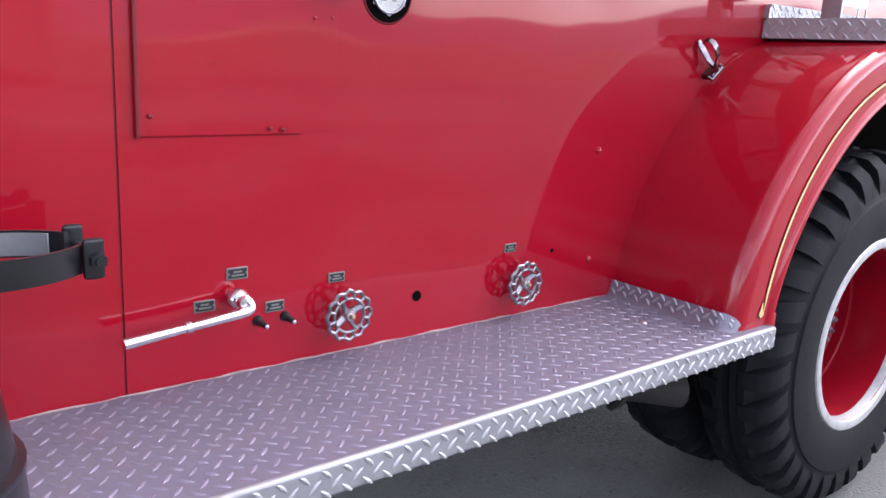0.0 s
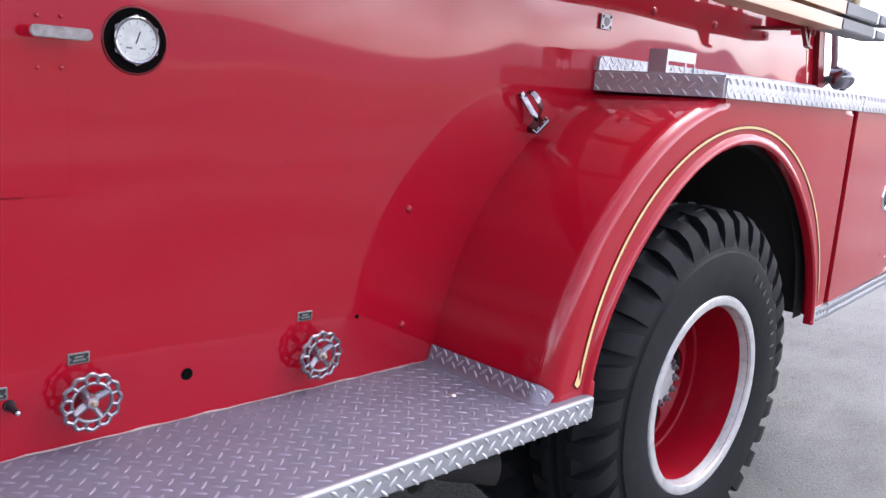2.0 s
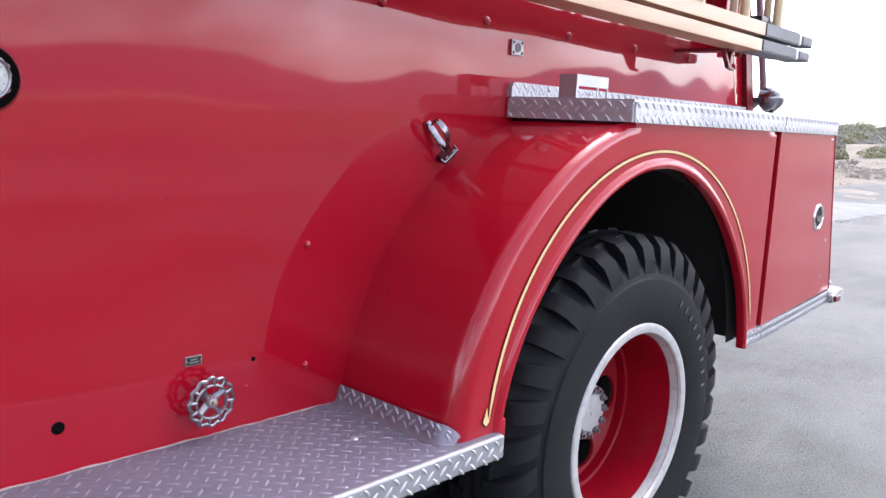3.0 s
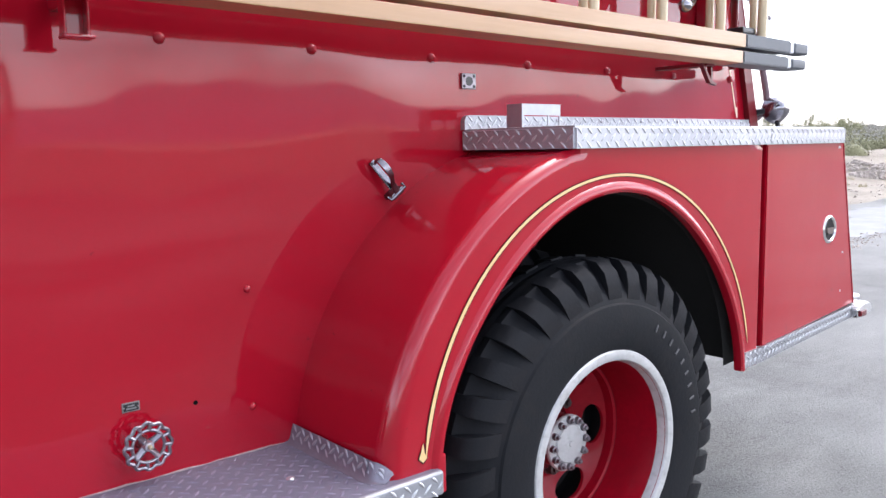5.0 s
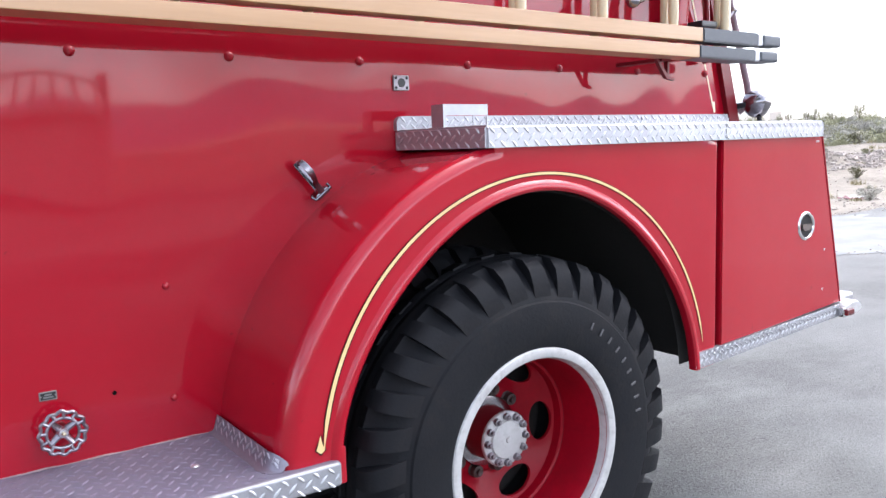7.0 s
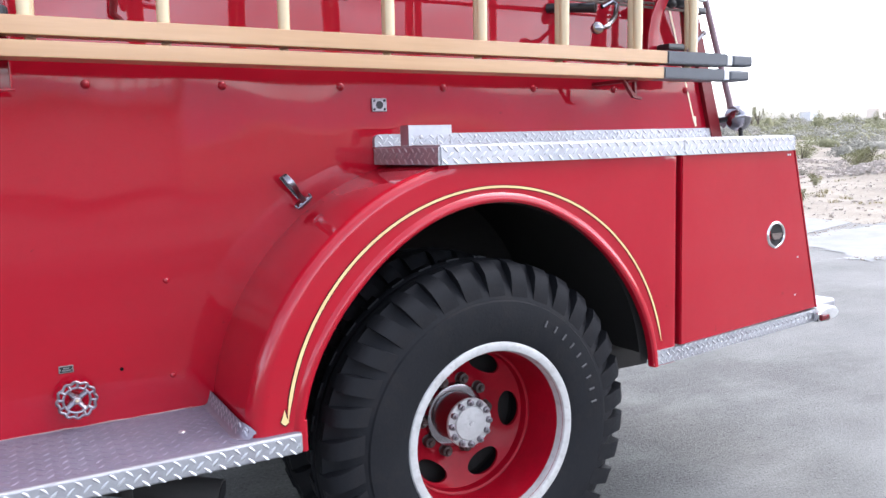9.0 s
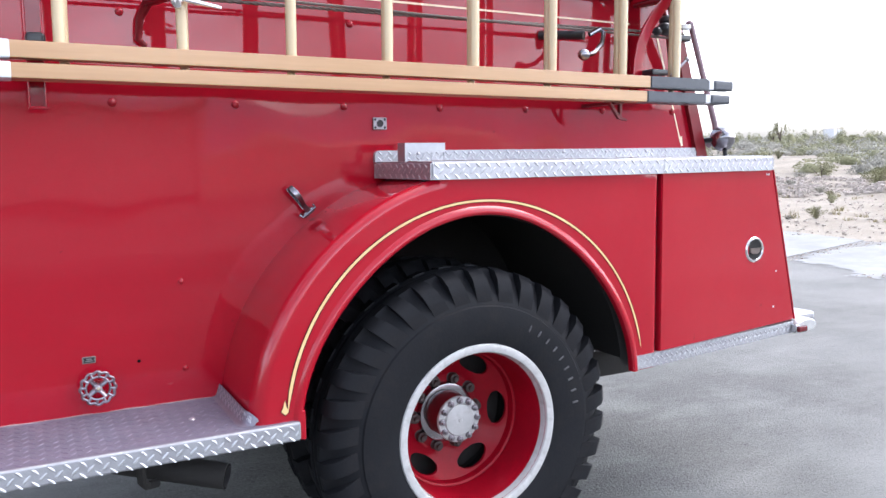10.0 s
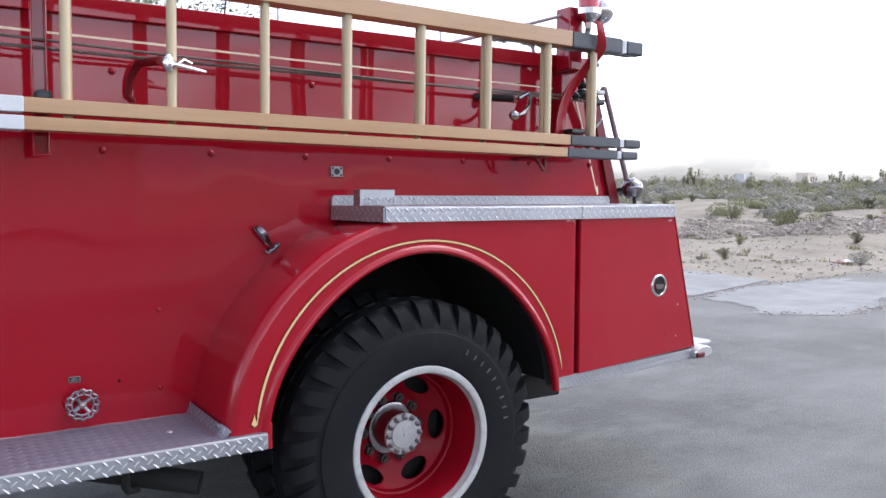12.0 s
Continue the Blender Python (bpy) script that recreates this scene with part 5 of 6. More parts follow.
def tie_cord():
    """Pale cord and small bright stays round the upper rail and the last rung."""
    c = thing("tie_cord", (0.6, -0.21, 2.03), "pale tie cord slung under the upper ladder rail", "cord")
    inv = c.matrix_world.inverted()
    rnd = random.Random(14)
    for ph in (0.0, 1.9):
        bm = bmesh.new()
        n = 150
        tube(bm, [(0.36 + 0.47 * i / n, -0.205 - 0.012 * math.sin(i * 0.12 + ph), 2.036 + 0.006 * math.sin(i * 0.17 + ph) + 0.003 * math.sin(i * 0.41) - 0.010 * math.exp(-((i - 70) / 9) ** 2)) for i in range(n + 1)], 0.0042, 6)
        o = part("strand", bm, CORD, c)
        o.matrix_parent_inverse = inv
    for name, a, b in (("stay", (0.886, -0.215, 1.684), (0.963, -0.215, 1.747)), ("stay", (0.906, -0.215, 2.004), (0.935, -0.215, 1.980))):
        st = thing("ladder_stay", a, "short bright stay rod on the ladder", "stay rod", "ladder stays")
        bm = bmesh.new()
        rod(bm, a, b, 0.0055, seg=8)
        ball(bm, b, 0.010, (1, 1, 1), 8)
        o = part("rod", bm, CAST, st)
        o.matrix_parent_inverse = st.matrix_world.inverted()


tie_cord()

def rung_clip():
    c = thing("rope_hook", (-0.85, -0.25, 1.815), "chrome hook clip hung on a ladder rung", "hook")
    inv = c.matrix_world.inverted()
    bm = bmesh.new()
    lathe(bm, [(0.0001, -0.012), (0.014, -0.010), (0.021, -0.003), (0.021, 0.004), (0.012, 0.008)], 0, 0, 20)
    bm.transform(Matrix.Translation((-0.862, -0.262, 1.823)) @ Matrix.Diagonal((0.8, 1, 1.25, 1)))
    o = part("boss", bm, CHROME, c)
    o.matrix_parent_inverse = inv
    bm = bmesh.new()
    tube(bm, [(-0.855, -0.265, 1.822), (-0.80, -0.255, 1.815), (-0.745, -0.245, 1.808)], [0.008, 0.0075, 0.005], 10)
    tube(bm, [(-0.835, -0.26, 1.822), (-0.815, -0.255, 1.838), (-0.79, -0.25, 1.828)], 0.005, 8)
    o = part("hook", bm, CHROME, c)
    o.matrix_parent_inverse = inv
    bm = bmesh.new()
    tube(bm, [(-0.87, -0.19, 1.84), (-0.905, -0.06, 1.845), (-0.925, -0.03, 1.80), (-0.930, -0.02, 1.745), (-0.91, -0.015, 1.728)], [0.014, 0.014, 0.012, 0.010, 0.008], 10)
    o = part("strap", bm, DARK_RED, c)
    o.matrix_parent_inverse = inv


rope_line()
rung_clip()


# ---------------------------------------------------------------- extinguisher holder on the running board
def hose_clamp():
    """Empty black band clamp on the body, with a rubber-black cup below it on the board."""
    cx, cy, z = -2.178, -0.150, 0.962
    bm = bmesh.new()
    n = 40
    inner, outer = [], []
    for i in range(n + 1):
        a = radians(25 + 310 * i / n)
        for lst, r in ((inner, 0.124), (outer, 0.131)):
            lst.append((cx + r * math.cos(a), cy + 0.69 * r * math.sin(a)))
    rows = []
    for (xi, yi), (xo, yo) in zip(inner, outer):
        rows.append([bm.verts.new(p) for p in ((xi, yi, z - 0.019), (xi, yi, z + 0.019), (xo, yo, z + 0.019), (xo, yo, z - 0.019))])
    for a, b in zip(rows, rows[1:]):
        for k in range(4):
            bm.faces.new((a[k], a[(k + 1) % 4], b[(k + 1) % 4], b[k]))
    bm.faces.new(rows[0][::-1]), bm.faces.new(rows[-1])
    c = part("clamp_band", bm, BLACK, truck, "empty black band clamp with a bolted ear")
    bm = bmesh.new()
    box(bm, cx + 0.112, cx + 0.140, cy - 0.056, cy - 0.044, z - 0.028, z + 0.028, 0.006, 2)
    part("ear", bm, BLACK, c)
    bm = bmesh.new()
    box(bm, cx + 0.112, cx + 0.140, cy + 0.040, cy + 0.052, z - 0.028, z + 0.028, 0.006, 2)
    part("ear", bm, BLACK, c)
    bm = bmesh.new()
    rod(bm, (cx + 0.128, cy - 0.075, z), (cx + 0.128, cy + 0.065, z), 0.006, seg=10)
    rod(bm, (cx + 0.128, cy - 0.070, z), (cx + 0.128, cy - 0.058, z), 0.011, seg=6)
    part("clamp_bolt", bm, BLACK, c)
    bm = bmesh.new()
    box(bm, cx - 0.05, cx + 0.03, cy + 0.090, 0.0, z - 0.017, z + 0.017, 0.004, 1)
    part("clamp_mount", bm, BLACK, c)
    bm = bmesh.new()
    rows = []
    for i in range(25):
        a = radians(38 + 130 * i / 24)
        x, yy, u, w = math.cos(a), 0.69 * math.sin(a), 0.1225, 0.1195
        rows.append([bm.verts.new(p) for p in ((cx + u * x, cy + u * yy, z - 0.016), (cx + u * x, cy + u * yy, z + 0.016), (cx + w * x, cy + w * yy, z + 0.016), (cx + w * x, cy + w * yy, z - 0.016))])
    for p, q in zip(rows, rows[1:]):
        for k in range(4):
            bm.faces.new((p[k], p[(k + 1) % 4], q[(k + 1) % 4], q[k]))
    bm.faces.new(rows[0][::-1]), bm.faces.new(rows[-1])
    part("liner", bm, LINER, c, "grey felt liner strip")
    cup = thing("black_canister", (-2.36, -0.2, BOARD), "tall black rubber canister standing on the running board", "canister")
    inv = cup.matrix_world.inverted()
    bm = bmesh.new()
    m = Matrix.Translation((-2.318, -0.245, 0)) @ Matrix.Rotation(radians(90), 4, "X")
    lathe(bm, [(0.0001, BOARD + 0.003), (0.155, BOARD + 0.003), (0.16, BOARD + 0.012), (0.157, 0.735), (0.160, 0.74), (0.160, 0.748), (0.150, 0.752), (0.116, 0.960), (0.098, 1.075), (0.088, 1.085), (0.0001, 1.087)], 0, 0, 40)
    bm.transform(m)
    o = part("shell", bm, BLACK, cup)
    o.matrix_parent_inverse = inv


hose_clamp()


# ---------------------------------------------------------------- ground and surroundings
ASPHALT = surface("weathered_asphalt", (0.062, 0.061, 0.057), (0.098, 0.097, 0.091), 0.75, big=0.9, fine=22, bump=0.008, bump_scale=75, grime=(0.118, 0.116, 0.108), grime_amount=0.6, speckle=0.85, spec=0.3)
CONCRETE = surface("pale_concrete", (0.29, 0.29, 0.288), (0.20, 0.20, 0.197), 0.85, big=1.6, fine=60, bump=0.002, bump_scale=90, grime=(0.13, 0.12, 0.115))
# pale colour for the added slab that brightens reflections in the red side
BOUNCE_PALE = surface("bounce_slab_pale", (0.25, 0.24, 0.225), (0.15, 0.144, 0.135), 0.9, big=0.25, fine=30, bump=0.002)
DIRT = surface("desert_dirt", (0.325, 0.282, 0.227), (0.195, 0.167, 0.133), 0.95, big=0.7, fine=5, bump=0.05, bump_scale=7.0, grime=(0.325, 0.285, 0.23), grime_amount=0.6)
STRAW = surface("dry_straw", (0.36, 0.31, 0.18), (0.25, 0.21, 0.12), 0.9, big=2, fine=20)
ROCK = surface("pale_rubble", (0.44, 0.39, 0.345), (0.27, 0.23, 0.20), 0.9, big=6, fine=30, bump=0.01, bump_scale=20)
LEAF = surface("creosote_leaves", (0.235, 0.228, 0.12), (0.165, 0.162, 0.082), 0.7, big=0.5, fine=9, per_piece=0.25)
LEAF_DRY = surface("dry_sage_leaves", (0.31, 0.295, 0.25), (0.24, 0.23, 0.19), 0.8, big=0.5, fine=9, per_piece=0.25)
TWIG = surface("grey_twigs", (0.16, 0.13, 0.10), (0.11, 0.09, 0.07), 0.9)
STUCCO = surface("beige_stucco", (0.74, 0.66, 0.59), (0.64, 0.57, 0.51), 0.9, big=1, fine=30, bump=0.003)
# mountain colour lightened and tinted to stand for distance haze
RANGE = surface("haze_tinted_mountains", (0.42, 0.335, 0.40), (0.34, 0.27, 0.33), 1.0, big=0.004, fine=0.05)
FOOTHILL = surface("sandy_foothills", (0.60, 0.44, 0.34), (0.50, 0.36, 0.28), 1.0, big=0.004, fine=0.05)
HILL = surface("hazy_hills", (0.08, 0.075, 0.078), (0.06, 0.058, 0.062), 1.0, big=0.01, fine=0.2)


MOUNDS = [(21.0, 11.6, 1.5, 0.42), (23.2, 11.0, 1.3, 0.50), (25.2, 10.0, 1.5, 0.45), (24.5, 16.5, 2.0, 0.35), (28.5, 9.0, 2.2, 0.40), (20.5, 15.8, 1.6, 0.25)]


def land(x, y):
    """Height of the desert floor."""
    d = math.hypot(x + 1.4, y + 2.7)
    h = 0.0
    if d > 13:
        h += 0.10 * min(1.0, (d - 13) / 6) * (noise.noise((x * 0.35, y * 0.35, 0)) + 0.5 * noise.noise((x * 1.1, y * 1.1, 3)))
        h += min(1.0, max(0.0, (d - 17) / 8)) * max(0.0, 0.55 * noise.noise((x * 0.16 + 5, y * 0.16, 1)) + 0.1)
    if d > 28:
        h += (0.031 * (min(d, 60) - 28) + 0.0235 * max(0.0, min(d, 140) - 60)) * (1.0 + 0.12 * noise.noise((x * 0.03, y * 0.03, 7)))
    for mx, my, mr, mh in MOUNDS:
        h += mh * math.exp(-((x - mx) ** 2 + (y - my) ** 2) / mr ** 2) * (1.0 + 0.35 * noise.noise((x * 1.3, y * 1.3, 6)))
    if d > 140:
        h += 0.004 * (d - 140)
    return h


def paved(x, y):
    edge = 0.9 * noise.noise((x * 0.25, y * 0.25, 11)) + 0.25 * noise.noise((x * 1.3, y * 1.3, 4))
    if y < 5.6 + edge + 0.02 * x:
        return True
    return x < 10.6 + edge


def ground():
    # one sheet, in rings that widen towards the horizon
    radii = [0.0] + [1.5 * 1.07 ** k for k in range(1, 111)]
    n = 360
    verts, faces = [(0, 0, -0.012)], []
    for r in radii[1:]:
        for k in range(n):
            a = 2 * math.pi * k / n
            x, y = r * math.cos(a), r * math.sin(a)
            verts.append((x, y, land(x, y) - 0.012 - (0.0 if not paved(x, y) else 0.004)))
    for k in range(n):
        faces.append((0, 1 + k, 1 + (k + 1) % n))
    for i in range(len(radii) - 2):
        a, b = 1 + i * n, 1 + (i + 1) * n
        for k in range(n):
            faces.append((a + k, b + k, b + (k + 1) % n, a + (k + 1) % n))
    tagged(piece("ground", verts, faces, DIRT, smooth=True), "bare stony desert ground with rubble and brush", "ground", kind="structure")
    # asphalt yard
    s = 0.5
    vid, verts, faces = {}, [], []
    def v(i, j):
        if (i, j) not in vid:
            x, y = i * s, j * s
            vid[(i, j)] = len(verts)
            verts.append((x + 0.12 * noise.noise((x * 2, y * 2, 9)) if x > 6 else x, y + (0.12 * noise.noise((x * 2, y * 2, 19)) if y > 4 else 0), max(0.0, land(x, y)) + 0.0))
        return vid[(i, j)]
    for i in range(-50, 70):
        for j in range(-60, 44):
            if math.hypot(i * s, j * s) < 34 and paved((i + 0.5) * s, (j + 0.5) * s):
                faces.append((v(i, j), v(i + 1, j), v(i + 1, j + 1), v(i, j + 1)))
    tagged(piece("pavement", verts, faces, ASPHALT, smooth=True), "weathered grey asphalt yard with worn edges", "pavement", kind="structure")
    # pale concrete apron slabs
    def apron(pts, h):
        bm = bmesh.new()
        a = [bm.verts.new((x, y, 0.004)) for x, y in pts]
        b = [bm.verts.new((x, y, h)) for x, y in pts]
        bm.faces.new(b)
        for i in range(len(a)):
            j = (i + 1) % len(a)
            bm.faces.new((a[i], a[j], b[j], b[i]))
        tagged(finish("concrete_slab", bm, CONCRETE, smooth=False), "pale concrete slab set in the yard", "slab", kind="structure")
    apron([(7.7, 4.95), (10.5, 5.75), (10.9, 8.0), (10.9, 14.0), (7.5, 14.0)], 0.012)
    edge = [(7.55, 4.62), (7.1, 3.5), (7.17, 2.95), (7.97, 2.78), (10.06, 3.29), (13.5, 3.2), (22.0, 3.4), (22.0, 5.2), (14.1, 5.35), (10.2, 5.3), (9.2, 5.25)]
    # unseen pale slab, added so the truck's side mirrors brighter ground
    bm = bmesh.new()
    box(bm, -24, 16, -25.4, -10.5, -0.05, 0.014, 0.01, 1)
    tagged(finish("concrete_apron", bm, BOUNCE_PALE, smooth=False), "broad pale slab before the house, unseen, added to brighten the truck's side", "pavement", kind="structure")
    def inside(x, y):
        hit = False
        for (xa, ya), (xb, yb) in zip(edge, edge[1:] + edge[:1]):
            if (ya > y) != (yb > y) and x < xa + (y - ya) * (xb - xa) / (yb - ya):
                hit = not hit
        return hit
    # worn skim of pale concrete, broken along its edges
    c, vid, verts, faces = 0.055, {}, [], []
    def w(i, j):
        if (i, j) not in vid:
            vid[(i, j)] = len(verts)
            x, y = i * c, j * c
            verts.append((x + 0.02 * noise.noise((x * 20, y * 20, 1)), y + 0.02 * noise.noise((x * 20, y * 20, 8)), 0.006))
        return vid[(i, j)]
    for i in range(int(6.6 / c), int(22 / c)):
        for j in range(int(2.4 / c), int(5.6 / c)):
            x, y = (i + 0.5) * c, (j + 0.5) * c
            dx = 0.35 * noise.noise((x * 1.3, y * 1.3, 2)) + 0.22 * noise.noise((x * 4, y * 4, 5)) + 0.14 * noise.noise((x * 11, y * 11, 7))
            dy = 0.22 * noise.noise((x * 1.3, y * 1.3, 9)) + 0.16 * noise.noise((x * 4, y * 4, 1)) + 0.12 * noise.noise((x * 11, y * 11, 3))
            if inside(x + dx, y + dy):
                faces.append((w(i, j), w(i + 1, j), w(i + 1, j + 1), w(i, j + 1)))
    tagged(piece("concrete_skim", verts, faces, CONCRETE), "pale worn skim of concrete with broken edges", "pavement", kind="structure")


def bush_mesh(name, seed, leaves, mat_leaf, spread=0.5, height=0.6, leaf=0.017):
    rnd = random.Random(seed)
    verts, faces = [], []
    stems = [(rnd.uniform(0, 2 * math.pi), rnd.uniform(0.15, 1.0)) for _ in range(16)]
    for i in range(leaves):
        a, lean = stems[i % 16]
        t = rnd.random() ** 0.6
        r = spread * lean * t + rnd.gauss(0, 0.07) * spread
        aa = a + rnd.gauss(0, 0.25)
        z = height * t * (1.05 - 0.35 * lean) + rnd.gauss(0, 0.05) * height
        c = Vector((r * math.cos(aa), r * math.sin(aa), max(0.01, z)))
        u = Vector((rnd.gauss(0, 1), rnd.gauss(0, 1), rnd.gauss(0.4, 1))).normalized()
        w = u.orthogonal().normalized()
        s = leaf * rnd.uniform(0.6, 1.5)
        k = len(verts)
        verts += [tuple(c - u * s), tuple(c + w * s * 0.45), tuple(c + u * s), tuple(c - w * s * 0.45)]
        faces.append((k, k + 1, k + 2, k + 3))
    me = bpy.data.meshes.new(name)
    me.from_pydata(verts, [], faces)
    me.materials.append(mat_leaf)
    return me


def twig_mesh(seed, spread, height):
    rnd = random.Random(seed)
    bm = bmesh.new()
    for _ in range(9):
        a, l = rnd.uniform(0, 6.28), rnd.uniform(0.2, 0.9)
        tube(bm, [(0, 0, 0), (spread * l * 0.5 * math.cos(a), spread * l * 0.5 * math.sin(a), height * 0.45), (spread * l * math.cos(a + 0.2), spread * l * math.sin(a + 0.2), height * (0.95 - 0.3 * l))], [0.02, 0.013, 0.005], 4)
    me = bpy.data.meshes.new("twigs")
    bm.to_mesh(me)
    bm.free()
    me.materials.append(TWIG)
    return me


def brush():
    rnd = random.Random(11)
    kinds = [(bush_mesh("foliage", 21 + i, 2600, LEAF if i < 2 else LEAF_DRY), twig_mesh(31 + i, 0.45, 0.6)) for i in range(4)]
    made = []
    for i, (leaf, twig) in enumerate(kinds):
        b = thing("desert_bush", (0, 0, 0), "scrubby olive-green desert bush on dirt" if i < 2 else "dry grey-green sage bush on dirt", "bush", "desert bushes")
        for nm, me in (("foliage", leaf), ("twigs", twig)):
            o = new(nm, me)
            o.parent = b
        made.append(b)
    k = 0
    while k < 64:
        az, d = radians(rnd.uniform(4, 62)), rnd.uniform(17, 62) if k > 12 else rnd.uniform(16, 30)
        x, y = -1.4 + d * math.cos(az), -2.7 + d * math.sin(az)
        if paved(x, y):
            continue
        s = rnd.uniform(0.45, 1.2) * (0.55 if d < 30 else 1.25)
        m = Matrix.Translation((x, y, land(x, y) - 0.03)) @ Matrix.Rotation(rnd.uniform(0, 6.28), 4, "Z") @ Matrix.Diagonal((s, s, s * rnd.uniform(0.7, 1.1), 1))
        if k < 4:
            made[k].matrix_world = m
        else:
            b = copy_thing(made[k % 4], m)
            b.matrix_basis = m
        k += 1
    # far brush
    verts, faces = [], []
    tints = []
    count = 0
    while count < 1900:
        az, d = radians(rnd.uniform(-2, 72)), 40 + 105 * rnd.random() ** 0.9
        x, y = -1.4 + d * math.cos(az), -2.7 + d * math.sin(az)
        if noise.noise((x * 0.09, y * 0.09, 23)) < rnd.uniform(-0.45, 0.3) - (0.25 if d > 105 else 0.0):
            continue
        count += 1
        h, w = rnd.uniform(0.28, 0.8) * (1 + d / 260), rnd.uniform(0.35, 0.85) * (1 + d / 200)
        dry = rnd.random() < 0.45
        if d > 95 and rnd.random() < 0.10:
            h, w, dry = rnd.uniform(1.5, 2.4), rnd.uniform(0.5, 1.2), False
        z0 = land(x, y) - 0.05
        k = len(verts)
        for ring_r, ring_z in ((0.66, 0.0), (0.58, 0.30), (0.30, 0.52)):
            for q in range(7):
                a, jut = 0.8976 * q + rnd.uniform(-0.3, 0.3), rnd.uniform(0.75, 1.15)
                verts.append((x + w * ring_r * jut * math.cos(a), y + w * ring_r * jut * math.sin(a), z0 + h * ring_z * rnd.uniform(0.8, 1.15)))
        verts.append((x, y, z0 + 0.58 * h))
        for lev in (0, 7):
            for q in range(7):
                faces.append((k + lev + q, k + lev + (q + 1) % 7, k + lev + 7 + (q + 1) % 7, k + lev + 7 + q))
        for q in range(7):
            faces.append((k + 14 + q, k + 14 + (q + 1) % 7, k + 21))
        tints += [1 if dry else 0] * 21
        for _ in range(330):
            a, r, t = rnd.uniform(0, 6.28), w * math.sqrt(rnd.random()), rnd.random() ** 0.6
            c = Vector((x + r * math.cos(a), y + r * math.sin(a), z0 + h * t * (1 - 0.6 * (r / w) ** 2)))
            u = Vector((rnd.gauss(0, 1), rnd.gauss(0, 1), rnd.gauss(0.6, 1))).normalized()
            q = u.orthogonal().normalized()
            s = rnd.uniform(0.028, 0.062) * (1 + d / 160)
            k = len(verts)
            verts += [tuple(c - u * s), tuple(c + q * s * 0.7), tuple(c + u * s), tuple(c - q * s * 0.7)]
            faces.append((k, k + 1, k + 2, k + 3))
            tints.append(1 if dry else 0)
    far = piece("desert_brush", verts, faces, LEAF, smooth=True)
    far.data.materials.append(LEAF_DRY)
    far.data.polygons.foreach_set("material_index", tints)
    tagged(far, "far band of olive and grey desert brush", "brush", kind="stuff")
    # dry grass tufts
    verts, faces = [], []
    for _ in range(420):
        az, d = radians(rnd.uniform(2, 64)), 17 + 40 * rnd.random()
        x, y = -1.4 + d * math.cos(az), -2.7 + d * math.sin(az)
        if paved(x, y) or paved(x - 0.6, y - 0.6) or noise.noise((x * 0.2, y * 0.2, 31)) < -0.05:
            continue
        z, hh = land(x, y), rnd.uniform(0.05, 0.22)
        for _ in range(26):
            a, l = rnd.uniform(0, 6.28), rnd.uniform(0.4, 1.0)
            r, q = rnd.uniform(0, 0.16), rnd.uniform(0, 6.28)
            bx, by = x + r * math.cos(q), y + r * math.sin(q)
            w, k = 0.006 + 0.0002 * d, len(verts)
            verts += [(bx - w * math.sin(a), by + w * math.cos(a), z - 0.01), (bx + w * math.sin(a), by - w * math.cos(a), z - 0.01), (bx + 0.5 * hh * l * math.cos(a), by + 0.5 * hh * l * math.sin(a), z + hh * l)]
            faces.append((k, k + 1, k + 2))
    tagged(piece("dry_grass", verts, faces, STRAW), "sparse dry straw-coloured grass on the dirt", "grass", kind="stuff")
    # litter of small stones
    verts, faces = [], []
    def stone(x, y, s):
        k = len(verts)
        z = land(x, y)
        turn, flat = rnd.uniform(0, 1.57), rnd.uniform(0.35, 0.8)
        for sx, sy, sz in ((-1, -1, -1), (1, -1, -1), (1, 1, -1), (-1, 1, -1), (-1, -1, 1), (1, -1, 1), (1, 1, 1), (-1, 1, 1)):
            a, j = turn + math.atan2(sy, sx), s * rnd.uniform(0.65, 1.2) * (0.75 if sz > 0 else 1.0)
            verts.append((x + j * math.cos(a), y + j * math.sin(a), z + s * flat * (0.35 + sz * rnd.uniform(0.35, 0.75))))
        for f in ((4, 5, 6, 7), (0, 1, 5, 4), (1, 2, 6, 5), (2, 3, 7, 6), (3, 0, 4, 7)):
            faces.append(tuple(k + q for q in f))
    for _ in range(24000):
        az, d = radians(rnd.uniform(0, 66)), 11 + 32 * rnd.random()
        x, y = -1.4 + d * math.cos(az), -2.7 + d * math.sin(az)
        if not paved(x, y):
            stone(x, y, 0.008 + 0.045 * rnd.random() ** 5)
    # gravel gathered along the broken edges of the paving
    for (xa, ya), (xb, yb), nn in (((7.1, 3.4), (8.0, 2.8), 120), ((8.0, 2.8), (10.1, 3.25), 300), ((10.1, 3.25), (13.5, 3.2), 260), ((7.5, 4.8), (10.4, 5.55), 320), ((10.4, 5.5), (15.0, 5.7), 300)):
        for _ in range(nn):
            q = rnd.random()
            stone(xa + (xb - xa) * q + rnd.gauss(0, 0.12), ya + (yb - ya) * q + rnd.gauss(0, 0.10), 0.006 + 0.022 * rnd.random() ** 3)
    for cx, cy, rr, mh in MOUNDS:
        rr *= 1.2
        for _ in range(3200):
            a, r = rnd.uniform(0, 6.28), rr * math.sqrt(rnd.random())
            stone(cx + r * math.cos(a), cy + r * math.sin(a), 0.012 + 0.12 * rnd.random() ** 8)
    tagged(piece("rubble", verts, faces, ROCK), "pale broken stones scattered on the dirt", "rubble", kind="stuff")


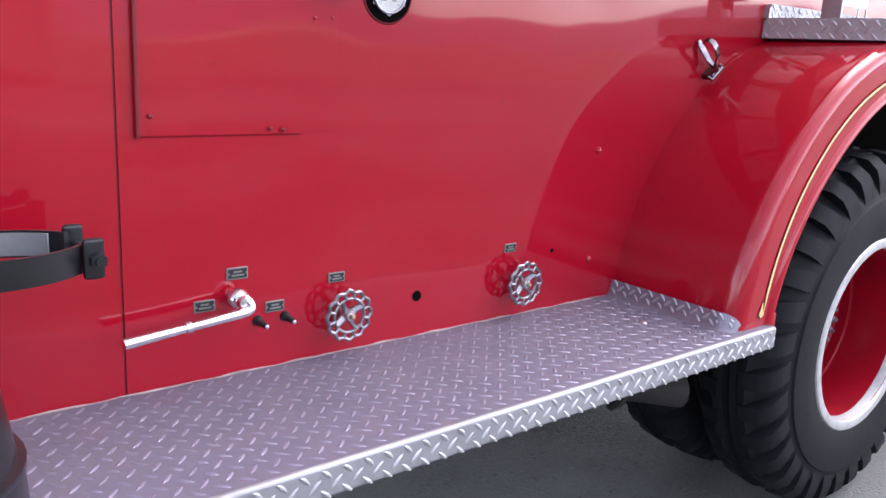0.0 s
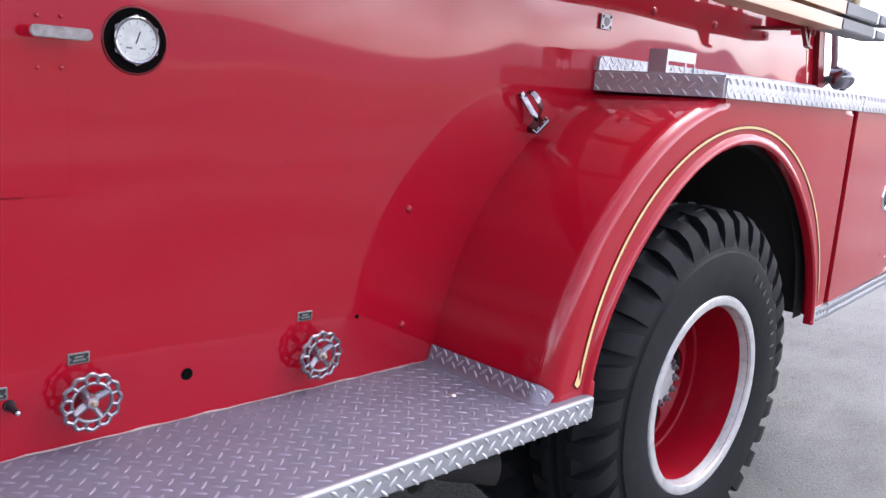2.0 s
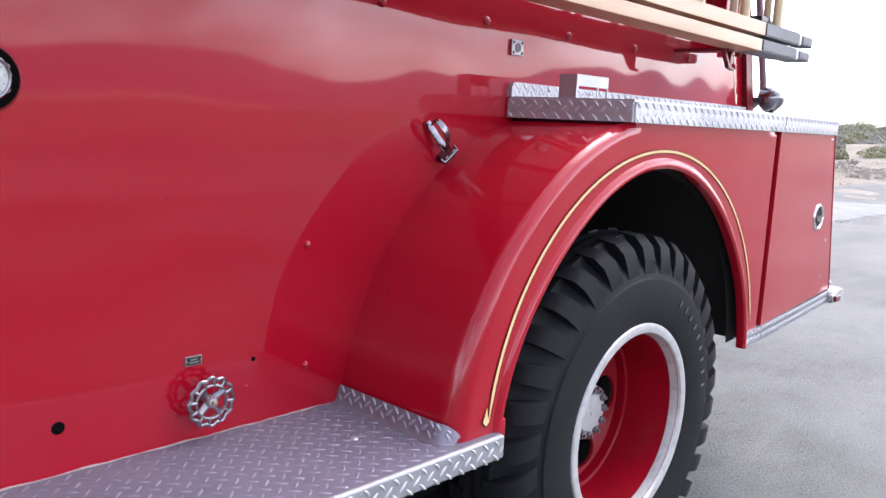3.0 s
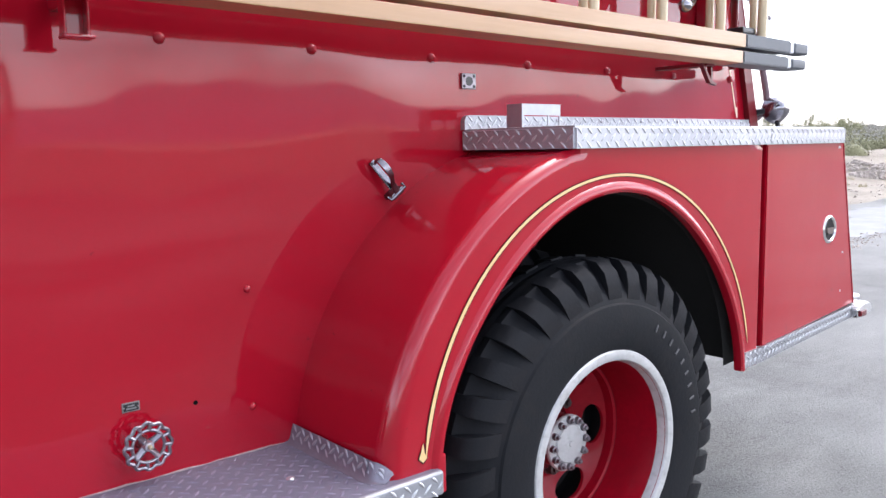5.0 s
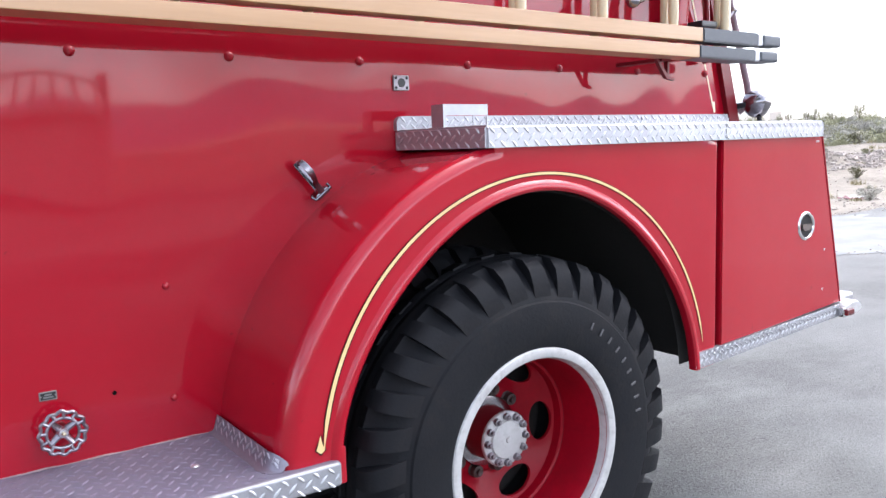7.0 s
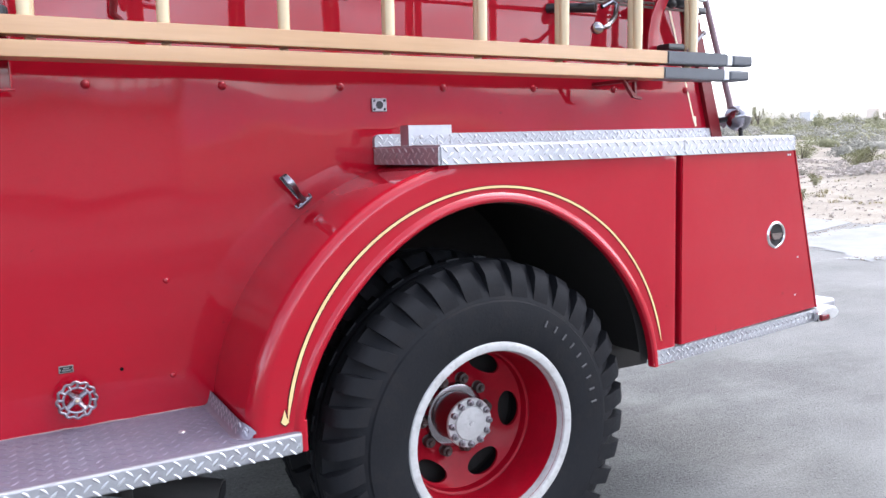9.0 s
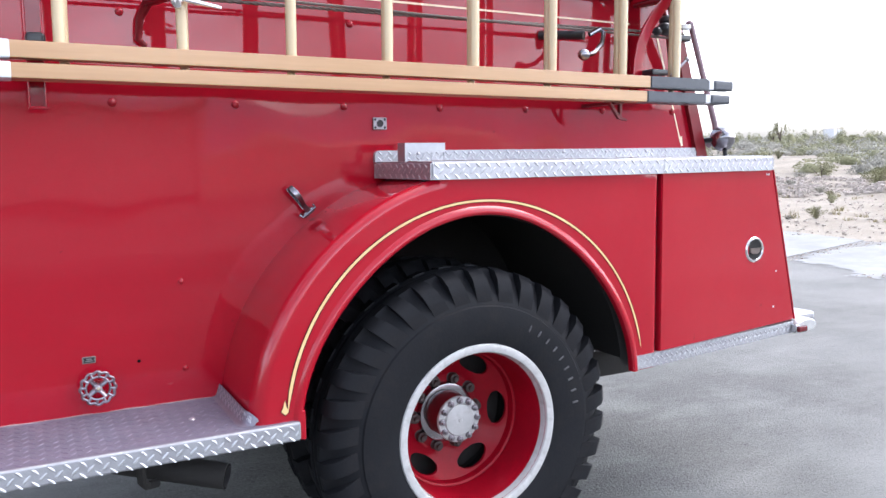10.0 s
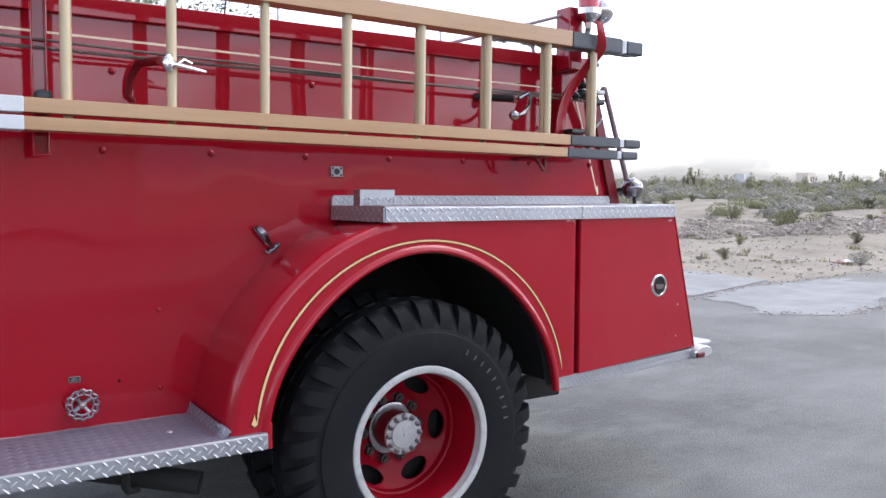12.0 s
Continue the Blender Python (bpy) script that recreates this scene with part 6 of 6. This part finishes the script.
def distance():
    # low hills all round
    verts, faces = [], []
    n = 240
    for k in range(n):
        a = 2 * math.pi * k / n
        ca, sa = math.cos(a), math.sin(a)
        ridge = 5 + 11 * abs(noise.noise((ca * 2.2, sa * 2.2, 5))) + 3 * noise.noise((ca * 8, sa * 8, 2)) + 1.5 * noise.noise((ca * 30, sa * 30, 4))
        if math.cos(a - radians(35)) > 0.5:
            ridge *= 0.25
        else:
            ridge *= 1.0
        for r, z in ((900, -5), (1000, ridge * 0.6), (1150, ridge), (1500, -5)):
            verts.append((r * ca, r * sa, z))
    for k in range(n):
        a, b = 4 * k, 4 * ((k + 1) % n)
        for j in range(3):
            faces.append((a + j, b + j, b + j + 1, a + j + 1))
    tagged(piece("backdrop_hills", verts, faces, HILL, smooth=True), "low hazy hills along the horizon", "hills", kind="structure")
    # guessed mountain range with a pale alluvial foot, across the valley on the open side; haze is in its colour
    def range_wall(name, material, label, near, far, height, rough):
        verts, faces = [], []
        n = 150
        for k in range(n + 1):
            a = radians(-150 + 138 * k / n)
            ca, sa = math.cos(a), math.sin(a)
            fade = min(1.0, k / 25, (n - k) / 18)
            top = height * fade * (1.0 + rough * (noise.noise((ca * 3.5, sa * 3.5, 9)) + 0.3 * noise.noise((ca * 7, sa * 7, 12)) + 0.06 * noise.noise((ca * 24, sa * 24, 3))))
            for q, z in ((0.0, -6), (0.45, 0.5 * top), (1.0, top), (1.3, -6)):
                verts.append(((near + q * (far - near)) * ca, (near + q * (far - near)) * sa, z))
        for k in range(n):
            for j in range(3):
                faces.append((4 * k + j, 4 * k + 4 + j, 4 * k + 5 + j, 4 * k + 1 + j))
        tagged(piece(name, verts, faces, material, smooth=True), label, "hills", kind="structure")
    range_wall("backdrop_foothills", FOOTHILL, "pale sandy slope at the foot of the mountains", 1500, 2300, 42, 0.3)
    range_wall("backdrop_mountains", RANGE, "mauve mountain range across the valley, haze in its colour", 2400, 3000, 195, 0.34)
    # small far buildings
    for x, y, w, h, label in ((150, 112, 2.6, 3.0, "small pale far-off building with a flat roof"), (150, 97, 2.6, 2.9, "low tan far-off building")):
        z = land(x, y)
        b = thing("far_building", (x, y, z), label, "building")
        inv = b.matrix_world.inverted()
        bm = bmesh.new()
        box(bm, x - w / 2, x + w / 2, y - w / 2, y + w / 2, z - 1, z + h)
        o = part("wall", bm, WHITE if h > 2.95 else STUCCO, b)
        o.matrix_parent_inverse = inv
        bm = bmesh.new()
        box(bm, x - w / 2 - 0.05, x + w / 2 + 0.05, y - w / 2 - 0.05, y + w / 2 + 0.05, z + h, z + h + 0.12)
        o = part("roof", bm, STUCCO, b)
        o.matrix_parent_inverse = inv
    # station house across the yard, opposite the truck
    s = thing("station_house", (-8, -26, 0), "pale cream stucco house with a railed upper deck across the yard", "building")
    inv = s.matrix_world.inverted()
    def put(nm, bm, m):
        o = part(nm, bm, m, s)
        o.matrix_parent_inverse = inv
    bm = bmesh.new()
    box(bm, -22, 4.4, -32, -26, 0, 2.75)
    put("wall", bm, STUCCO)
    bm = bmesh.new()
    box(bm, -22.3, 4.6, -32, -25.7, 2.75, 2.9)
    put("deck_slab", bm, STUCCO)
    bm = bmesh.new()
    box(bm, -22, 4.5, -25.8, -25.72, 3.5, 3.58)
    put("hand_rail", bm, STUCCO)
    me = None
    for k in range(54):
        if me is None:
            bm = bmesh.new()
            box(bm, -0.05, 0.05, -0.03, 0.03, 2.9, 3.5)
            me = bpy.data.meshes.new("baluster")
            bm.to_mesh(me)
            bm.free()
            me.materials.append(STUCCO)
        o = new("baluster", me)
        o.parent = s
        o.matrix_parent_inverse = inv
        o.matrix_basis = Matrix.Translation((4.3 - 0.5 * k, -25.76, 0))
    bm = bmesh.new()
    box(bm, 4.45, 4.68, -26, -25.7, 0, 3.8)
    put("corner_post", bm, STUCCO)


def joshua_tree(x, y, size, seed):
    """Spiky desert tree: a forked trunk with tufts of stiff leaves at the ends."""
    rnd = random.Random(seed)
    z = land(x, y) - 0.05
    t = thing("joshua_tree", (x, y, z), "spiky joshua tree with tufted arms among the brush", "tree", "joshua trees")
    inv = t.matrix_world.inverted()
    bm, heads = bmesh.new(), []
    tube(bm, [(x, y, z), (x + 0.05 * size, y, z + 0.30 * size), (x, y, z + 0.62 * size)], [0.024 * size, 0.019 * size, 0.016 * size], 7)
    for k in range(6):
        a, up = 1.6 * k + rnd.uniform(0, 1), rnd.uniform(0.5, 1.0) * size
        e = Vector((x + 0.2 * size * math.cos(a), y + 0.2 * size * math.sin(a), z + up))
        tube(bm, [(x, y, z + (0.2 + 0.06 * k) * size), ((x + e.x) / 2 + 0.05 * math.cos(a), (y + e.y) / 2, z + 0.62 * up), tuple(e)], [0.014 * size, 0.012 * size, 0.009 * size], 6)
        heads.append(e)
    o = part("trunk", bm, TWIG, t)
    o.matrix_parent_inverse = inv
    verts, faces = [], []
    for e in heads:
        for _ in range(120):
            u = Vector((rnd.gauss(0, 1), rnd.gauss(0, 1), rnd.gauss(0.4, 0.8))).normalized()
            c = e - Vector((0, 0, rnd.uniform(0, 0.32) * size))
            w = u.orthogonal().normalized() * 0.007 * size
            k = len(verts)
            verts += [tuple(c - w), tuple(c + w), tuple(c + u * rnd.uniform(0.09, 0.16) * size)]
            faces.append((k, k + 1, k + 2))
    o = piece("crown", verts, faces, LEAF, t)
    o.matrix_parent_inverse = inv


def yard_tree():
    """Broad tree behind the truck, whose top shows over it."""
    rnd = random.Random(5)
    x, y = 2.1, 9.4
    t = thing("yard_tree", (x, y, 0), "small leafy tree standing behind the truck", "tree")
    inv = t.matrix_world.inverted()
    bm, ends = bmesh.new(), []
    tube(bm, [(x, y, 0), (x + 0.05, y, 0.9), (x - 0.04, y + 0.03, 1.9)], [0.13, 0.10, 0.08], 10)
    for k in range(11):
        a, r = 2.399 * k, rnd.uniform(0.5, 1.15)
        e = Vector((x + r * math.cos(a), y + r * math.sin(a), rnd.uniform(3.1, 4.35)))
        tube(bm, [(x - 0.03, y + 0.02, 1.5 + 0.04 * k), ((x + e.x) / 2 + 0.1 * math.cos(a), (y + e.y) / 2 + 0.1 * math.sin(a), 2.7), tuple(e)], [0.05, 0.03, 0.01], 6)
        ends.append(e)
    o = part("trunk", bm, TWIG, t)
    o.matrix_parent_inverse = inv
    verts, faces = [], []
    for e in ends:
        for _ in range(420):
            c = e + Vector((rnd.gauss(0, 0.22), rnd.gauss(0, 0.22), rnd.gauss(-0.1, 0.2)))
            u = Vector((rnd.gauss(0, 1), rnd.gauss(0, 1), rnd.gauss(0, 0.7))).normalized()
            w = u.orthogonal().normalized() * 0.018
            k = len(verts)
            verts += [tuple(c - u * 0.045), tuple(c + w), tuple(c + u * 0.045), tuple(c - w)]
            faces.append((k, k + 1, k + 2, k + 3))
    o = piece("crown", verts, faces, LEAF, t)
    o.matrix_parent_inverse = inv


def litter():
    """A crumpled scrap of red and white board lying on the dirt."""
    x, y = 15.1, 7.1
    z = land(x, y)
    t = thing("litter", (x, y, z), "crumpled red and white scrap of board on the dirt", "litter")
    inv = t.matrix_world.inverted()
    for nm, m, dx in (("pale_half", WHITE, 0.16), ("red_half", DARK_RED, -0.14)):
        bm = bmesh.new()
        bmesh.ops.create_grid(bm, x_segments=6, y_segments=5, size=0.5)
        for v in bm.verts:
            v.co = Vector((x + dx + v.co.x * 0.36, y + v.co.y * 0.42, z + 0.03 + 0.07 * abs(noise.noise((v.co.x * 3 + dx, v.co.y * 3, 1)))))
        bmesh.ops.solidify(bm, geom=bm.faces[:], thickness=0.008)
        o = part(nm, bm, m, t)
        o.matrix_parent_inverse = inv


ground()
brush()
distance()
for k, (az, d, size) in enumerate(((28.9, 112, 2.5), (30.4, 118, 1.9), (31.4, 112, 2.2), (31.8, 124, 2.2), (40.2, 104, 2.9), (40.6, 110, 2.4), (34.6, 122, 1.6), (26.5, 112, 2.3), (38.1, 118, 1.6), (32.9, 126, 1.7))):
    joshua_tree(-1.4 + d * math.cos(radians(az)), -2.7 + d * math.sin(radians(az)), size, 60 + k)
yard_tree()
litter()


# keep every part no deeper than thing, part, sub-part
bpy.context.view_layer.update()
deep = True
while deep:
    deep = [o for o in scene.objects if o.parent and o.parent.parent and o.parent.parent.parent]
    for o in deep:
        world_place, up = o.matrix_world.copy(), o.parent.parent
        o.parent = up
        o.matrix_parent_inverse = up.matrix_world.inverted()
        o.matrix_basis = world_place
